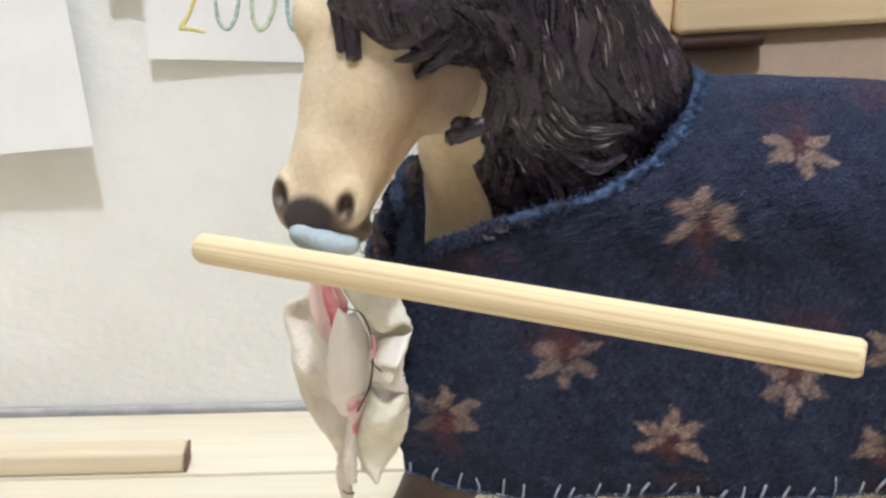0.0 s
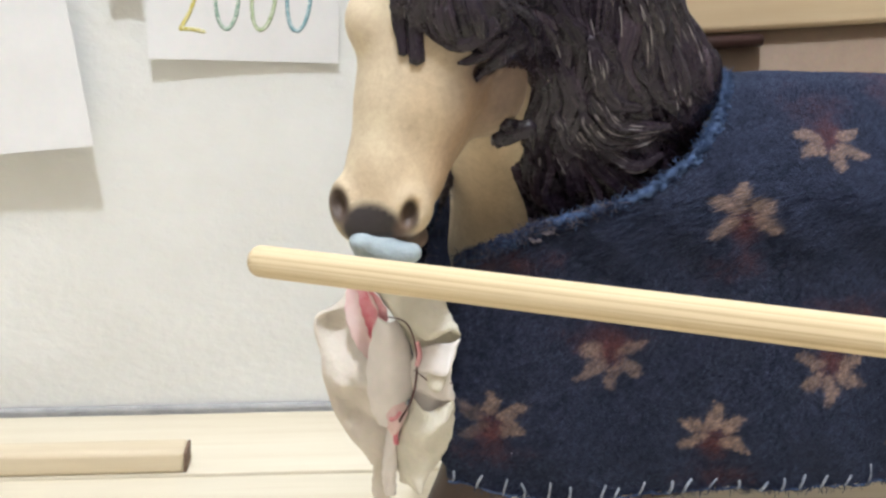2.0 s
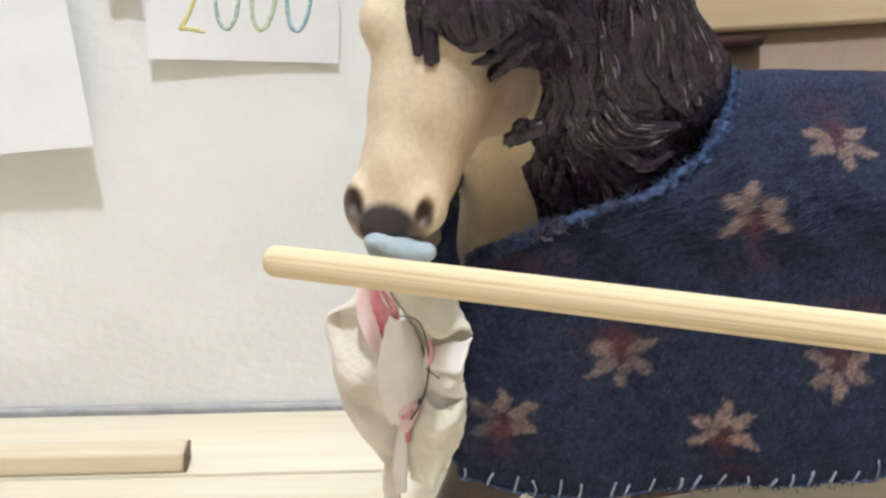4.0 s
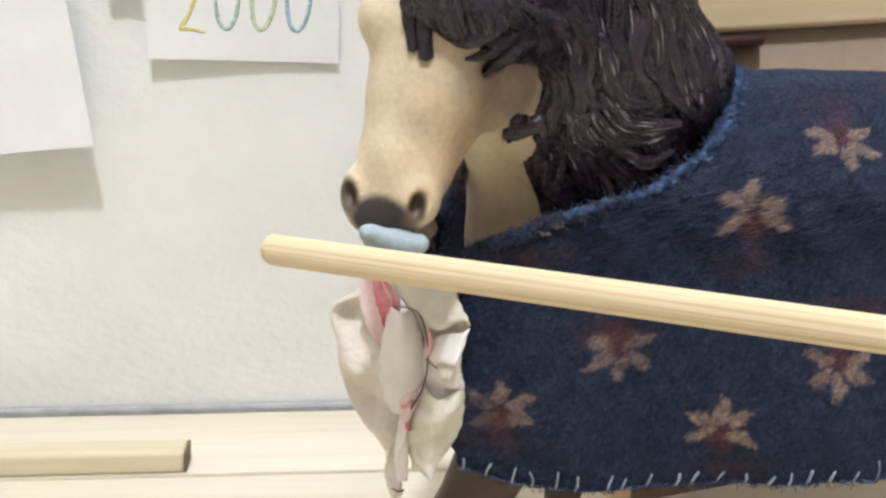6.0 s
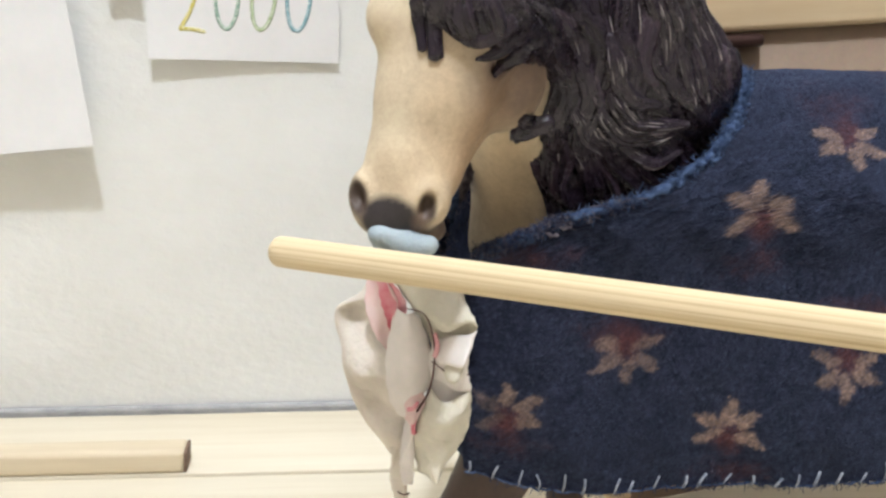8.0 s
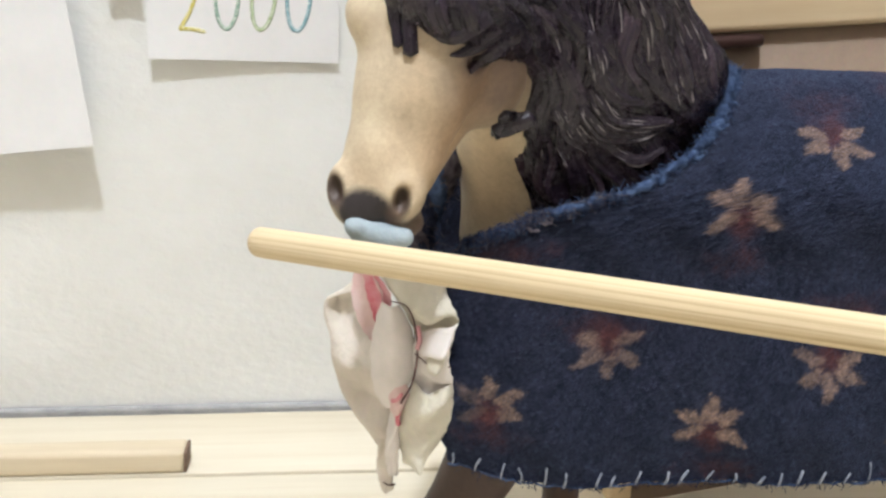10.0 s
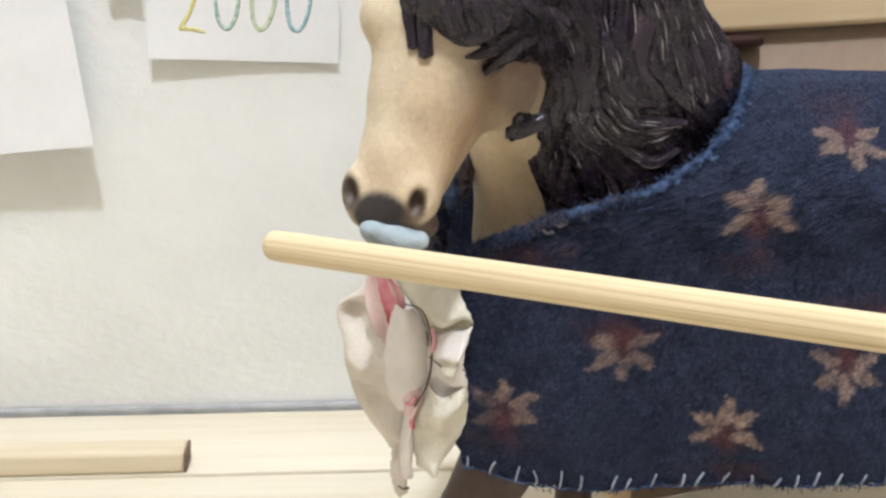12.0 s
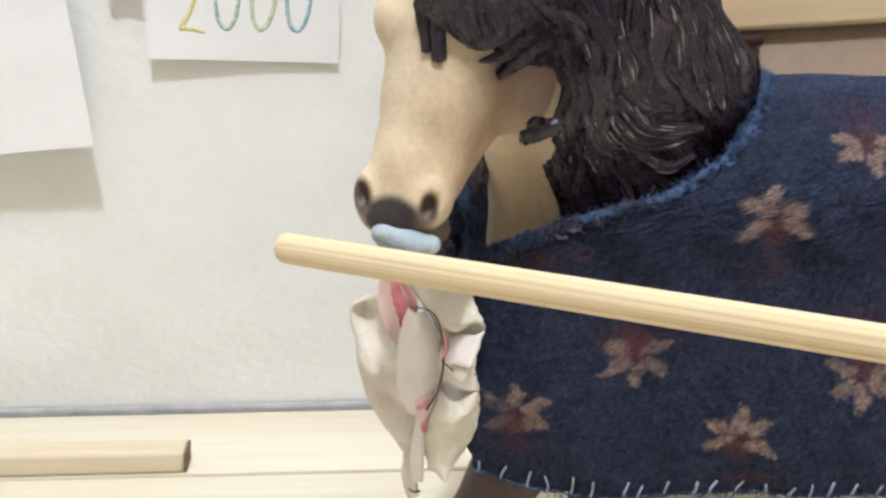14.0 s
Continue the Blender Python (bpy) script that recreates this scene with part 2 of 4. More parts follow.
# ---- desk and what lies on it ----
def build_desk():
    desk = thing("desk", (0, 0.1, 0), "pale pine desk with a back strip against the wall", "desk")
    for y0, y1 in ((-0.55, -0.34), (-0.338, -0.12), (-0.118, 0.083), (0.085, 0.2806)):
        part("board", box(-0.9, 0.9, y0, y1, -0.03, 0.0, 0.0012), M_PINE_PALE, desk)
    part("back_strip", box(-0.9, 0.9, 0.2810, 0.3306, -0.03, 0.0010, 0.0006), M_PINE_PALE, desk)
    for x in (-0.85, 0.85):
        for y in (-0.5, 0.25):
            part("leg", box(x - 0.03, x + 0.03, y - 0.03, y + 0.03, -0.75, -0.0305, 0.002), M_PINE_PALE, desk)
    against_wall(desk)
    slat = thing("timber_offcut", (-0.11, 0.3902, 0.0010), "short pale timber offcut lying on the desk back strip", "timber")
    bm = box(-0.30, -0.005, -0.0095, 0.0025, 0.0, 0.0112, 0.0022, 3)
    end = box(-0.0054, -0.0040, -0.0090, 0.0018, 0.0004, 0.0106, 0.0006)
    for v in list(bm.verts) + list(end.verts):
        if v.co.x > -0.02:  # sawn askew
            v.co.x += 0.10 * (v.co.z - 0.0056)
    part("offcut_body", bm, M_OFFCUT, slat)
    part("end_grain", end, M_ENDGRAIN, slat, "dark brown sawn end")
    against_wall(slat)


def sheet(name, w, h, lift_left, lift_right, label, material, at, tilt, curl=0.0):
    """A sheet of paper taped at its top edge; its lower corners stand off the wall."""
    ob = thing(name, at, label, "paper")
    nx, nz = 24, 24
    vs, fs = [], []
    for side in (0, 1):
        for j in range(nz + 1):
            for i in range(nx + 1):
                u, v = i / nx, j / nz
                off = (lift_left * (1 - u) ** 1.4 + lift_right * u) * v ** 1.6 + curl * math.sin(u * math.pi) * v
                vs.append(((u - 0.5) * w, -off - 0.0006 + side * 0.0003, -v * h))
    m = (nx + 1) * (nz + 1)
    for j in range(nz):
        for i in range(nx):
            a = j * (nx + 1) + i
            q = (a, a + nx + 1, a + nx + 2, a + 1)
            fs += [q, tuple(m + k for k in q[::-1])]
    rim = [i for i in range(nx + 1)] + [j * (nx + 1) + nx for j in range(1, nz + 1)] + [nz * (nx + 1) + i for i in range(nx - 1, -1, -1)] + [j * (nx + 1) for j in range(nz - 1, 0, -1)]
    fs += [(a, b, m + b, m + a) for a, b in zip(rim, rim[1:] + rim[:1])]
    part_mesh("page", from_arrays("page", vs, fs), material, ob, smooth=False)
    ob.rotation_euler = (0, radians(tilt), 0)
    part("tape", box(-0.008, 0.008, -0.0016, -0.001, -0.006, 0.006), M_PAPER, ob)
    ob.matrix_world = TURN_BACK @ Matrix.Translation(ob.location) @ Matrix.Rotation(radians(tilt), 4, "Y")
    return ob


def build_papers():
    sheet("paper_sheet", 0.21, 0.20, 0.0147, 0.0152, "large white paper sheet taped to the wall, lower edge lifted", M_PAPER, (-0.2690, WALL_Y, 0.3290), -5.0)
    sheet("small_paper_note", 0.0135, 0.06, 0.0056, 0.0060, "small white paper note lifted off the wall", M_PAPER, (-0.1305, WALL_Y, 0.2605), -1.0)
    note = sheet("paper_note", 0.0785, 0.075, 0.0050, 0.0017, "white paper note with coloured pencil numerals, corner lifted", M_PAPER, (-0.0800, WALL_Y, 0.2465), 2.6)

    def stroke(points, material, width=0.0008):
        path = spline([(x, -0.00075 - (0.0050 * (0.5 - x / 0.0785) ** 1.4 + 0.0017 * (0.5 + x / 0.0785)) * max(0.0, -z / 0.075) ** 1.6, z) for x, z in points], 36)
        v, f = tube(path, width, 6, 0.12)
        part_mesh("numeral_stroke", from_arrays("numeral_stroke", v, f), material, note)

    def nought(cx, lean, material):
        pts = [(cx + 0.0047 * math.sin(a) + lean * math.cos(a) * 0.014, -0.0485 + 0.0135 * math.cos(a)) for a in np.linspace(0.2, 2 * math.pi + 0.1, 14)]
        stroke(pts, material)

    stroke([(-0.0250, -0.040), (-0.0220, -0.0365), (-0.0180, -0.038), (-0.0183, -0.045), (-0.0215, -0.055), (-0.0260, -0.0625)], M_YELLOW)
    stroke([(-0.0260, -0.0625), (-0.0210, -0.0625), (-0.0160, -0.0635)], M_YELLOW)
    nought(-0.0065, 0.05, M_GREEN)
    nought(0.0085, 0.12, M_LIME)
    nought(0.0228, 0.08, M_BLUE)


def build_unit():
    """Small pine drawer unit that stands askew before the wall; its near lower corner is the origin."""
    unit = thing("drawer_unit", (0.0811, 0.36, 0.0), "small pine drawer unit with a dark pull and brown lower panel", "drawer unit")
    part("side_panel", box(-0.0105, -0.0005, 0.004, 0.030, 0.0, 0.42, 0.0012), M_PINE, unit)
    part("side_panel", box(0.1905, 0.2005, 0.004, 0.030, 0.0, 0.42, 0.0012), M_PINE, unit)
    part("lower_panel", box(0.0, 0.19, 0.0032, 0.015, 0.0, 0.196), M_HARDBOARD, unit, "brown hardboard panel")
    part("drawer_front", box(0.0, 0.19, 0.0, 0.0165, 0.1966, 0.300, 0.003, 4), M_PINE, unit, "pine drawer front with rounded edges")
    part("drawer_front", box(0.0, 0.19, 0.0, 0.017, 0.304, 0.416, 0.004, 4), M_PINE, unit)
    part("pull", box(0.001, 0.0338, -0.0016, 0.0033, 0.1914, 0.1960, 0.0020, 4), M_DARKWOOD, unit, "dark brown wooden pull")
    part("top", box(-0.0105, 0.2005, 0.002, 0.030, 0.4205, 0.432, 0.001), M_PINE, unit)
    unit.matrix_world = Matrix.Translation(unit.location) @ Matrix.Rotation(radians(15.5), 4, "Z")


def build_lamp():
    lamp = thing("pendant_lamp", (LAMP_AT.x, LAMP_AT.y, 1.75), "white pendant lamp holder hanging from the ceiling", "lamp")
    for name, r1, r2, z0, z1 in (("canopy", 0.03, 0.04, -0.022, -0.001), ("cord", 0.003, 0.003, -0.12, -0.022), ("lamp_holder", 0.022, 0.016, -0.165, -0.118)):
        bm = bmesh.new()
        bmesh.ops.create_cone(bm, cap_ends=True, segments=32, radius1=r1, radius2=r2, depth=z1 - z0, matrix=Matrix.Translation((0, 0, (z0 + z1) / 2)))
        part(name, bm, M_PAPER, lamp)


# ---- the toy horse ----
def head_field(q):
    ds = [
        capsule(q, (-0.0837, -0.0480, 0.2284), (-0.0887, -0.0555, 0.2107), 0.0163, 0.0117),
        capsule(q, (-0.0887, -0.0555, 0.2107), (-0.0928, -0.0605, 0.1973), 0.0117, 0.0098),
        capsule(q, (-0.0928, -0.0605, 0.1973), (-0.0955, -0.0628, 0.1902), 0.0098, 0.0083),
        ellipsoid(q, (-0.0716, -0.0395, 0.2118), (0.0105, 0.0105, 0.0136)),
        capsule(q, (-0.0745, -0.0400, 0.2092), (-0.0915, -0.0565, 0.1848), 0.0056, 0.0038),
        ellipsoid(q, (-0.0752, -0.0525, 0.2209), (0.0065, 0.0055, 0.0045)),
        ellipsoid(q, (-0.0978, -0.0530, 0.2279), (0.0048, 0.0055, 0.0060)),
        capsule(q, (-0.0762, -0.0505, 0.2106), (-0.0848, -0.0600, 0.2004), 0.0030, 0.0018),
        ellipsoid(q, (-0.0906, -0.0702, 0.1919), (0.0048, 0.0042, 0.0052)),
        ellipsoid(q, (-0.1040, -0.0650, 0.1920), (0.0032, 0.0042, 0.0048)),
        ellipsoid(q, (-0.0981, -0.0675, 0.1873), (0.0068, 0.0042, 0.0040)),
        ellipsoid(q, (-0.0922, -0.0615, 0.1818), (0.0060, 0.0050, 0.0030)),
    ]
    d = blend(ds, 0.0016)
    holes = [
        ellipsoid(q, (-0.0906, -0.0742, 0.1921), (0.0018, 0.0034, 0.0031), (0, 18, 0)),
        ellipsoid(q, (-0.1053, -0.0683, 0.1927), (0.0015, 0.0030, 0.0030), (0, -10, 0)),
        ellipsoid(q, (-0.0737, -0.0595, 0.2188), (0.0032, 0.0018, 0.0020), (0, -15, 0)),
    ]
    for h in holes:
        d = -blend([-d, h], 0.0006)
    return d


def body_field(q):
    ds = [
        capsule(q, (-0.0719, -0.0320, 0.2202), (-0.0576, -0.0060, 0.1825), 0.013, 0.0160),
        capsule(q, (-0.0576, -0.0060, 0.1825), (-0.0534, 0.0010, 0.1545), 0.0160, 0.022),
        capsule(q, (-0.0437, -0.0040, 0.2146), (-0.0359, 0.0050, 0.1600), 0.018, 0.024),
        capsule(q, (-0.030, 0.002, 0.145), (0.045, 0.002, 0.150), 0.034, 0.044),
        capsule(q, (0.045, 0.002, 0.150), (0.135, 0.002, 0.158), 0.045, 0.041),
    ]
    for x, y, lean in ((-0.0545, -0.026, -0.0262), (-0.040, 0.030, 0.004), (0.140, -0.024, 0.012), (0.150, 0.028, 0.016)):
        ds.append(capsule(q, (x, y, 0.125), (x + lean, y, 0.066), 0.0150, 0.0085))
        ds.append(capsule(q, (x + lean, y, 0.066), (x + lean * 0.7, y, 0.020), 0.0072, 0.0062))
        ds.append(capsule(q, (x + lean * 0.7, y, 0.020), (x + lean * 0.7 - 0.005, y, 0.008), 0.0070, 0.0098))
    d = blend(ds, 0.004)
    return np.maximum(d, 0.0005 - q[..., 2])


def paint(me, colours):
    a = me.color_attributes.new("paint", "FLOAT_COLOR", "POINT")
    a.data.foreach_set("color", np.concatenate([colours, np.ones((len(colours), 1))], 1).astype(np.float32).ravel())


def dab(co, at, size, soft=0.5):
    """How much a dab of colour at a place covers each vertex."""
    d = np.linalg.norm((co - np.array(at)) / np.array(size), axis=1)
    return np.clip((1.0 - d) / soft + 0.5, 0, 1)[:, None]


def coat_and_shade_colours(co):
    c = np.tile(np.array([0.585, 0.485, 0.333]), (len(co), 1))
    layers = [
        # brown cheek, darkened further in the colour for shade under the mane
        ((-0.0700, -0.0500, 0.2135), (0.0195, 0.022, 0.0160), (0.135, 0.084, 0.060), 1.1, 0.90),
        ((-0.0870, -0.0690, 0.2076), (0.006, 0.010, 0.016), (0.52, 0.385, 0.235), 1.0, 0.5),
        ((-0.0967, -0.0710, 0.1983), (0.010, 0.010, 0.006), (0.55, 0.42, 0.27), 1.0, 0.5),
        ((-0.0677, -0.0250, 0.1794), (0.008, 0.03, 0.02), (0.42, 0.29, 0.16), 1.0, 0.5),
        # next three: shade on the turned-away side of the face, put into the colour
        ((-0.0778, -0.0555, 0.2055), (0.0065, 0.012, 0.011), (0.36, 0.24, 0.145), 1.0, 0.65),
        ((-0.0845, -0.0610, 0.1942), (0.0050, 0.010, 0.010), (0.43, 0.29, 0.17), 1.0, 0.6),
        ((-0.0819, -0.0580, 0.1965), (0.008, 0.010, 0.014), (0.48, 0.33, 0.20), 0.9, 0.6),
        ((-0.0739, -0.0580, 0.2192), (0.0056, 0.006, 0.0036), (0.06, 0.035, 0.026), 0.8, 0.85),
        ((-0.0982, -0.0710, 0.1884), (0.0070, 0.009, 0.0053), (0.036, 0.030, 0.030), 0.32, 1.0),
        ((-0.0892, -0.0640, 0.1832), (0.0065, 0.010, 0.0045), (0.12, 0.080, 0.058), 0.8, 0.85),
        ((-0.0929, -0.0670, 0.1827), (0.0120, 0.012, 0.0030), (0.13, 0.09, 0.065), 0.6, 0.8),
        ((-0.0906, -0.0740, 0.1915), (0.0019, 0.006, 0.0034), (0.060, 0.038, 0.030), 0.5, 0.95),
        ((-0.0922, -0.0740, 0.1872), (0.0018, 0.006, 0.0040), (0.16, 0.105, 0.075), 0.9, 0.7),
        ((-0.1054, -0.0680, 0.1923), (0.0024, 0.006, 0.0040), (0.06, 0.038, 0.030), 0.5, 0.95),
    ]
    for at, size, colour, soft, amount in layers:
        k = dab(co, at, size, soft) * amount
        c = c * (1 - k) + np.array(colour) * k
    k = np.clip((0.128 - co[:, 2:3]) / 0.02, 0, 1)
    return c * (1 - k) + np.array([0.055, 0.030, 0.020]) * k


def mane_field(q):
    ds = [
        ellipsoid(q, (-0.0494, -0.0180, 0.2217), (0.027, 0.018, 0.042)),
        ellipsoid(q, (-0.0464, -0.0120, 0.1852), (0.0115, 0.014, 0.024)),
        ellipsoid(q, (-0.0309, -0.0080, 0.1879), (0.017, 0.014, 0.017)),
        ellipsoid(q, (-0.0289, -0.0100, 0.2024), (0.022, 0.018, 0.022)),
        ellipsoid(q, (-0.0781, -0.0400, 0.2370), (0.0155, 0.014, 0.0145)),
        capsule(q, (-0.0863, -0.0590, 0.2362), (-0.0806, -0.0585, 0.2301), 0.0068, 0.0066),
        capsule(q, (-0.0806, -0.0585, 0.2301), (-0.0664, -0.0400, 0.2216), 0.0066, 0.0080),
        ellipsoid(q, (-0.0285, -0.0040, 0.2176), (0.0105, 0.015, 0.030)),
        capsule(q, (-0.0490, -0.0200, 0.1768), (-0.0302, -0.0180, 0.1801), 0.0090, 0.0095),
        capsule(q, (-0.0302, -0.0180, 0.1801), (-0.0092, -0.0020, 0.1902), 0.0095, 0.0085),
    ]
    return blend(ds, 0.003)


def front_of(field, x, z, low=-0.10, high=0.02):
    """The nearest y at which a form is met from the front, at each place."""
    ys = np.linspace(low, high, 140)
    q = np.stack([np.repeat(x[:, None], 140, 1), np.repeat(ys[None], len(x), 0), np.repeat(z[:, None], 140, 1)], -1)
    hit = field(q) < 0
    first = np.where(hit.any(1), ys[np.argmax(hit, 1)], np.nan)
    return first


# The hair over the forehead, from the far side to the near eye.
FRINGE = [
    [(-0.0867, -0.0580, 0.2440), (-0.0923, -0.0630, 0.2368), (-0.0924, -0.0650, 0.2309), (-0.0913, -0.0665, 0.2251)],
    [(-0.0856, -0.0580, 0.2440), (-0.0886, -0.0640, 0.2370), (-0.0893, -0.0660, 0.2322), (-0.0886, -0.0670, 0.2278)],
    [(-0.0844, -0.0580, 0.2440), (-0.0842, -0.0640, 0.2370), (-0.0833, -0.0660, 0.2317), (-0.0810, -0.0640, 0.2257)],
    [(-0.0832, -0.0580, 0.2440), (-0.0797, -0.0620, 0.2367), (-0.0757, -0.0630, 0.2288), (-0.0719, -0.0575, 0.2208)],
    [(-0.0811, -0.0540, 0.2436), (-0.0740, -0.0580, 0.2349), (-0.0681, -0.0570, 0.2271), (-0.0617, -0.0500, 0.2163)],
]

# The big waves over the shoulder and the locks beside them, as x and z; each with its thickness.
WAVES = [
    (0.0027, [(-0.0463, 0.2205), (-0.0442, 0.2138), (-0.0424, 0.2080), (-0.0380, 0.2034), (-0.0312, 0.2017)]),
    (0.0029, [(-0.0453, 0.2069), (-0.0426, 0.2024), (-0.0385, 0.1977), (-0.0320, 0.1961), (-0.0227, 0.1959)]),
    (0.0024, [(-0.0471, 0.2027), (-0.0449, 0.1987), (-0.0400, 0.1938), (-0.0325, 0.1928), (-0.0257, 0.1945)]),
    (0.0020, [(-0.0446, 0.1955), (-0.0408, 0.1919), (-0.0359, 0.1881), (-0.0302, 0.1864), (-0.0238, 0.1890)]),
]
SIDE_LOCKS = [
    (0.0026, [(-0.0349, 0.2330), (-0.0319, 0.2258), (-0.0287, 0.2201), (-0.0269, 0.2116)]),
    (0.0028, [(-0.0392, 0.2330), (-0.0352, 0.2258), (-0.0320, 0.2197), (-0.0302, 0.2100)]),
    (0.0023, [(-0.0294, 0.2192), (-0.0261, 0.2107), (-0.0229, 0.2024), (-0.0210, 0.1977)]),
    (0.0023, [(-0.0254, 0.2192), (-0.0215, 0.2098), (-0.0189, 0.2034), (-0.0172, 0.1981)]),
    (0.0026, [(-0.0310, 0.2340), (-0.0270, 0.2284), (-0.0208, 0.2197), (-0.0155, 0.2107), (-0.0137, 0.2048)]),
    (0.0025, [(-0.0548, 0.2041), (-0.0514, 0.1987), (-0.0493, 0.1938), (-0.0444, 0.1900), (-0.0413, 0.1851)]),
    (0.0022, [(-0.0490, 0.1998), (-0.0459, 0.1948), (-0.0422, 0.1919), (-0.0390, 0.1860)]),
    (0.0022, [(-0.0528, 0.1941), (-0.0498, 0.1881), (-0.0473, 0.1838), (-0.0447, 0.1800)]),
    (0.0026, [(-0.0589, 0.2055), (-0.0572, 0.1970), (-0.0560, 0.1882), (-0.0542, 0.1792)]),
]

# How the hair falls, from the front edge at the cheek to the withers.
CHEEK_FALLS = [
    [(-0.0865, -0.0450, 0.2413), (-0.0781, -0.0450, 0.2285), (-0.0680, -0.0450, 0.2206), (-0.0610, -0.0400, 0.2100), (-0.0619, -0.0360, 0.1921), (-0.0551, -0.0280, 0.1664)],
    [(-0.0779, -0.0450, 0.2437), (-0.0680, -0.0450, 0.2304), (-0.0586, -0.0430, 0.2186), (-0.0539, -0.0400, 0.2045), (-0.0546, -0.0360, 0.1877), (-0.0485, -0.0280, 0.1672)],
    [(-0.0680, -0.0420, 0.2434), (-0.0565, -0.0420, 0.2299), (-0.0497, -0.0420, 0.2171), (-0.0470, -0.0390, 0.2029), (-0.0447, -0.0340, 0.1878), (-0.0351, -0.0260, 0.1696)],
    [(-0.0567, -0.0400, 0.2431), (-0.0468, -0.0400, 0.2295), (-0.0431, -0.0400, 0.2179), (-0.0409, -0.0370, 0.2051), (-0.0327, -0.0320, 0.1915), (-0.0174, -0.0220, 0.1791)],
]
WITHER_FALLS = [
    [(-0.0435, -0.0340, 0.2425), (-0.0379, -0.0360, 0.2289), (-0.0360, -0.0360, 0.2177), (-0.0349, -0.0330, 0.2082), (-0.0276, -0.0280, 0.1981), (-0.0081, -0.0140, 0.1847)],
    [(-0.0311, -0.0240, 0.2413), (-0.0278, -0.0260, 0.2272), (-0.0243, -0.0260, 0.2163), (-0.0199, -0.0240, 0.2074), (-0.0150, -0.0200, 0.1998), (-0.0103, -0.0170, 0.1945)],
    [(-0.0230, -0.0120, 0.2400), (-0.0194, -0.0140, 0.2251), (-0.0141, -0.0140, 0.2159), (-0.0093, -0.0120, 0.2082), (-0.0060, -0.0100, 0.2028), (-0.0040, -0.0080, 0.1989)],
]
FALLS = CHEEK_FALLS + WITHER_FALLS


def hair_field(q):
    return np.minimum(mane_field(q), head_field(q))


def fluted(path, r, rng, sides=36, flat=0.65):
    """A lock of moulded hair: a tapered rope whose section is cut by fine grooves that wander along it."""
    v, f = tube(path, r, sides, flat)
    n = len(path)
    ring = v[: n * sides].reshape(n, sides, 3)
    mid = path[:, None]
    ang = np.linspace(0, 2 * np.pi, sides, endpoint=False)[None]
    s = np.linspace(0, 1, n)[:, None]
    cut = 0.0
    for k, amp in ((5, 0.10), (9, 0.10), (15, 0.075)):
        cut = cut + amp * np.sin(k * ang + rng.uniform(0, 6.28) + rng.uniform(-2.5, 2.5) * s)
    v[: n * sides] = (mid + (ring - mid) * (1 + cut)[..., None]).reshape(-1, 3)
    return v, f


def laid(path, field, lift):
    """Lays a path of hair on the front of a form."""
    y = front_of(field, path[:, 0], path[:, 2])
    y = np.where(np.isnan(y), path[:, 1], np.minimum(y, path[:, 1] + 0.012))
    y = np.convolve(np.pad(y, 3, mode="edge"), np.ones(7) / 7, "valid")
    out = path.copy()
    out[:, 1] = y - lift
    return out


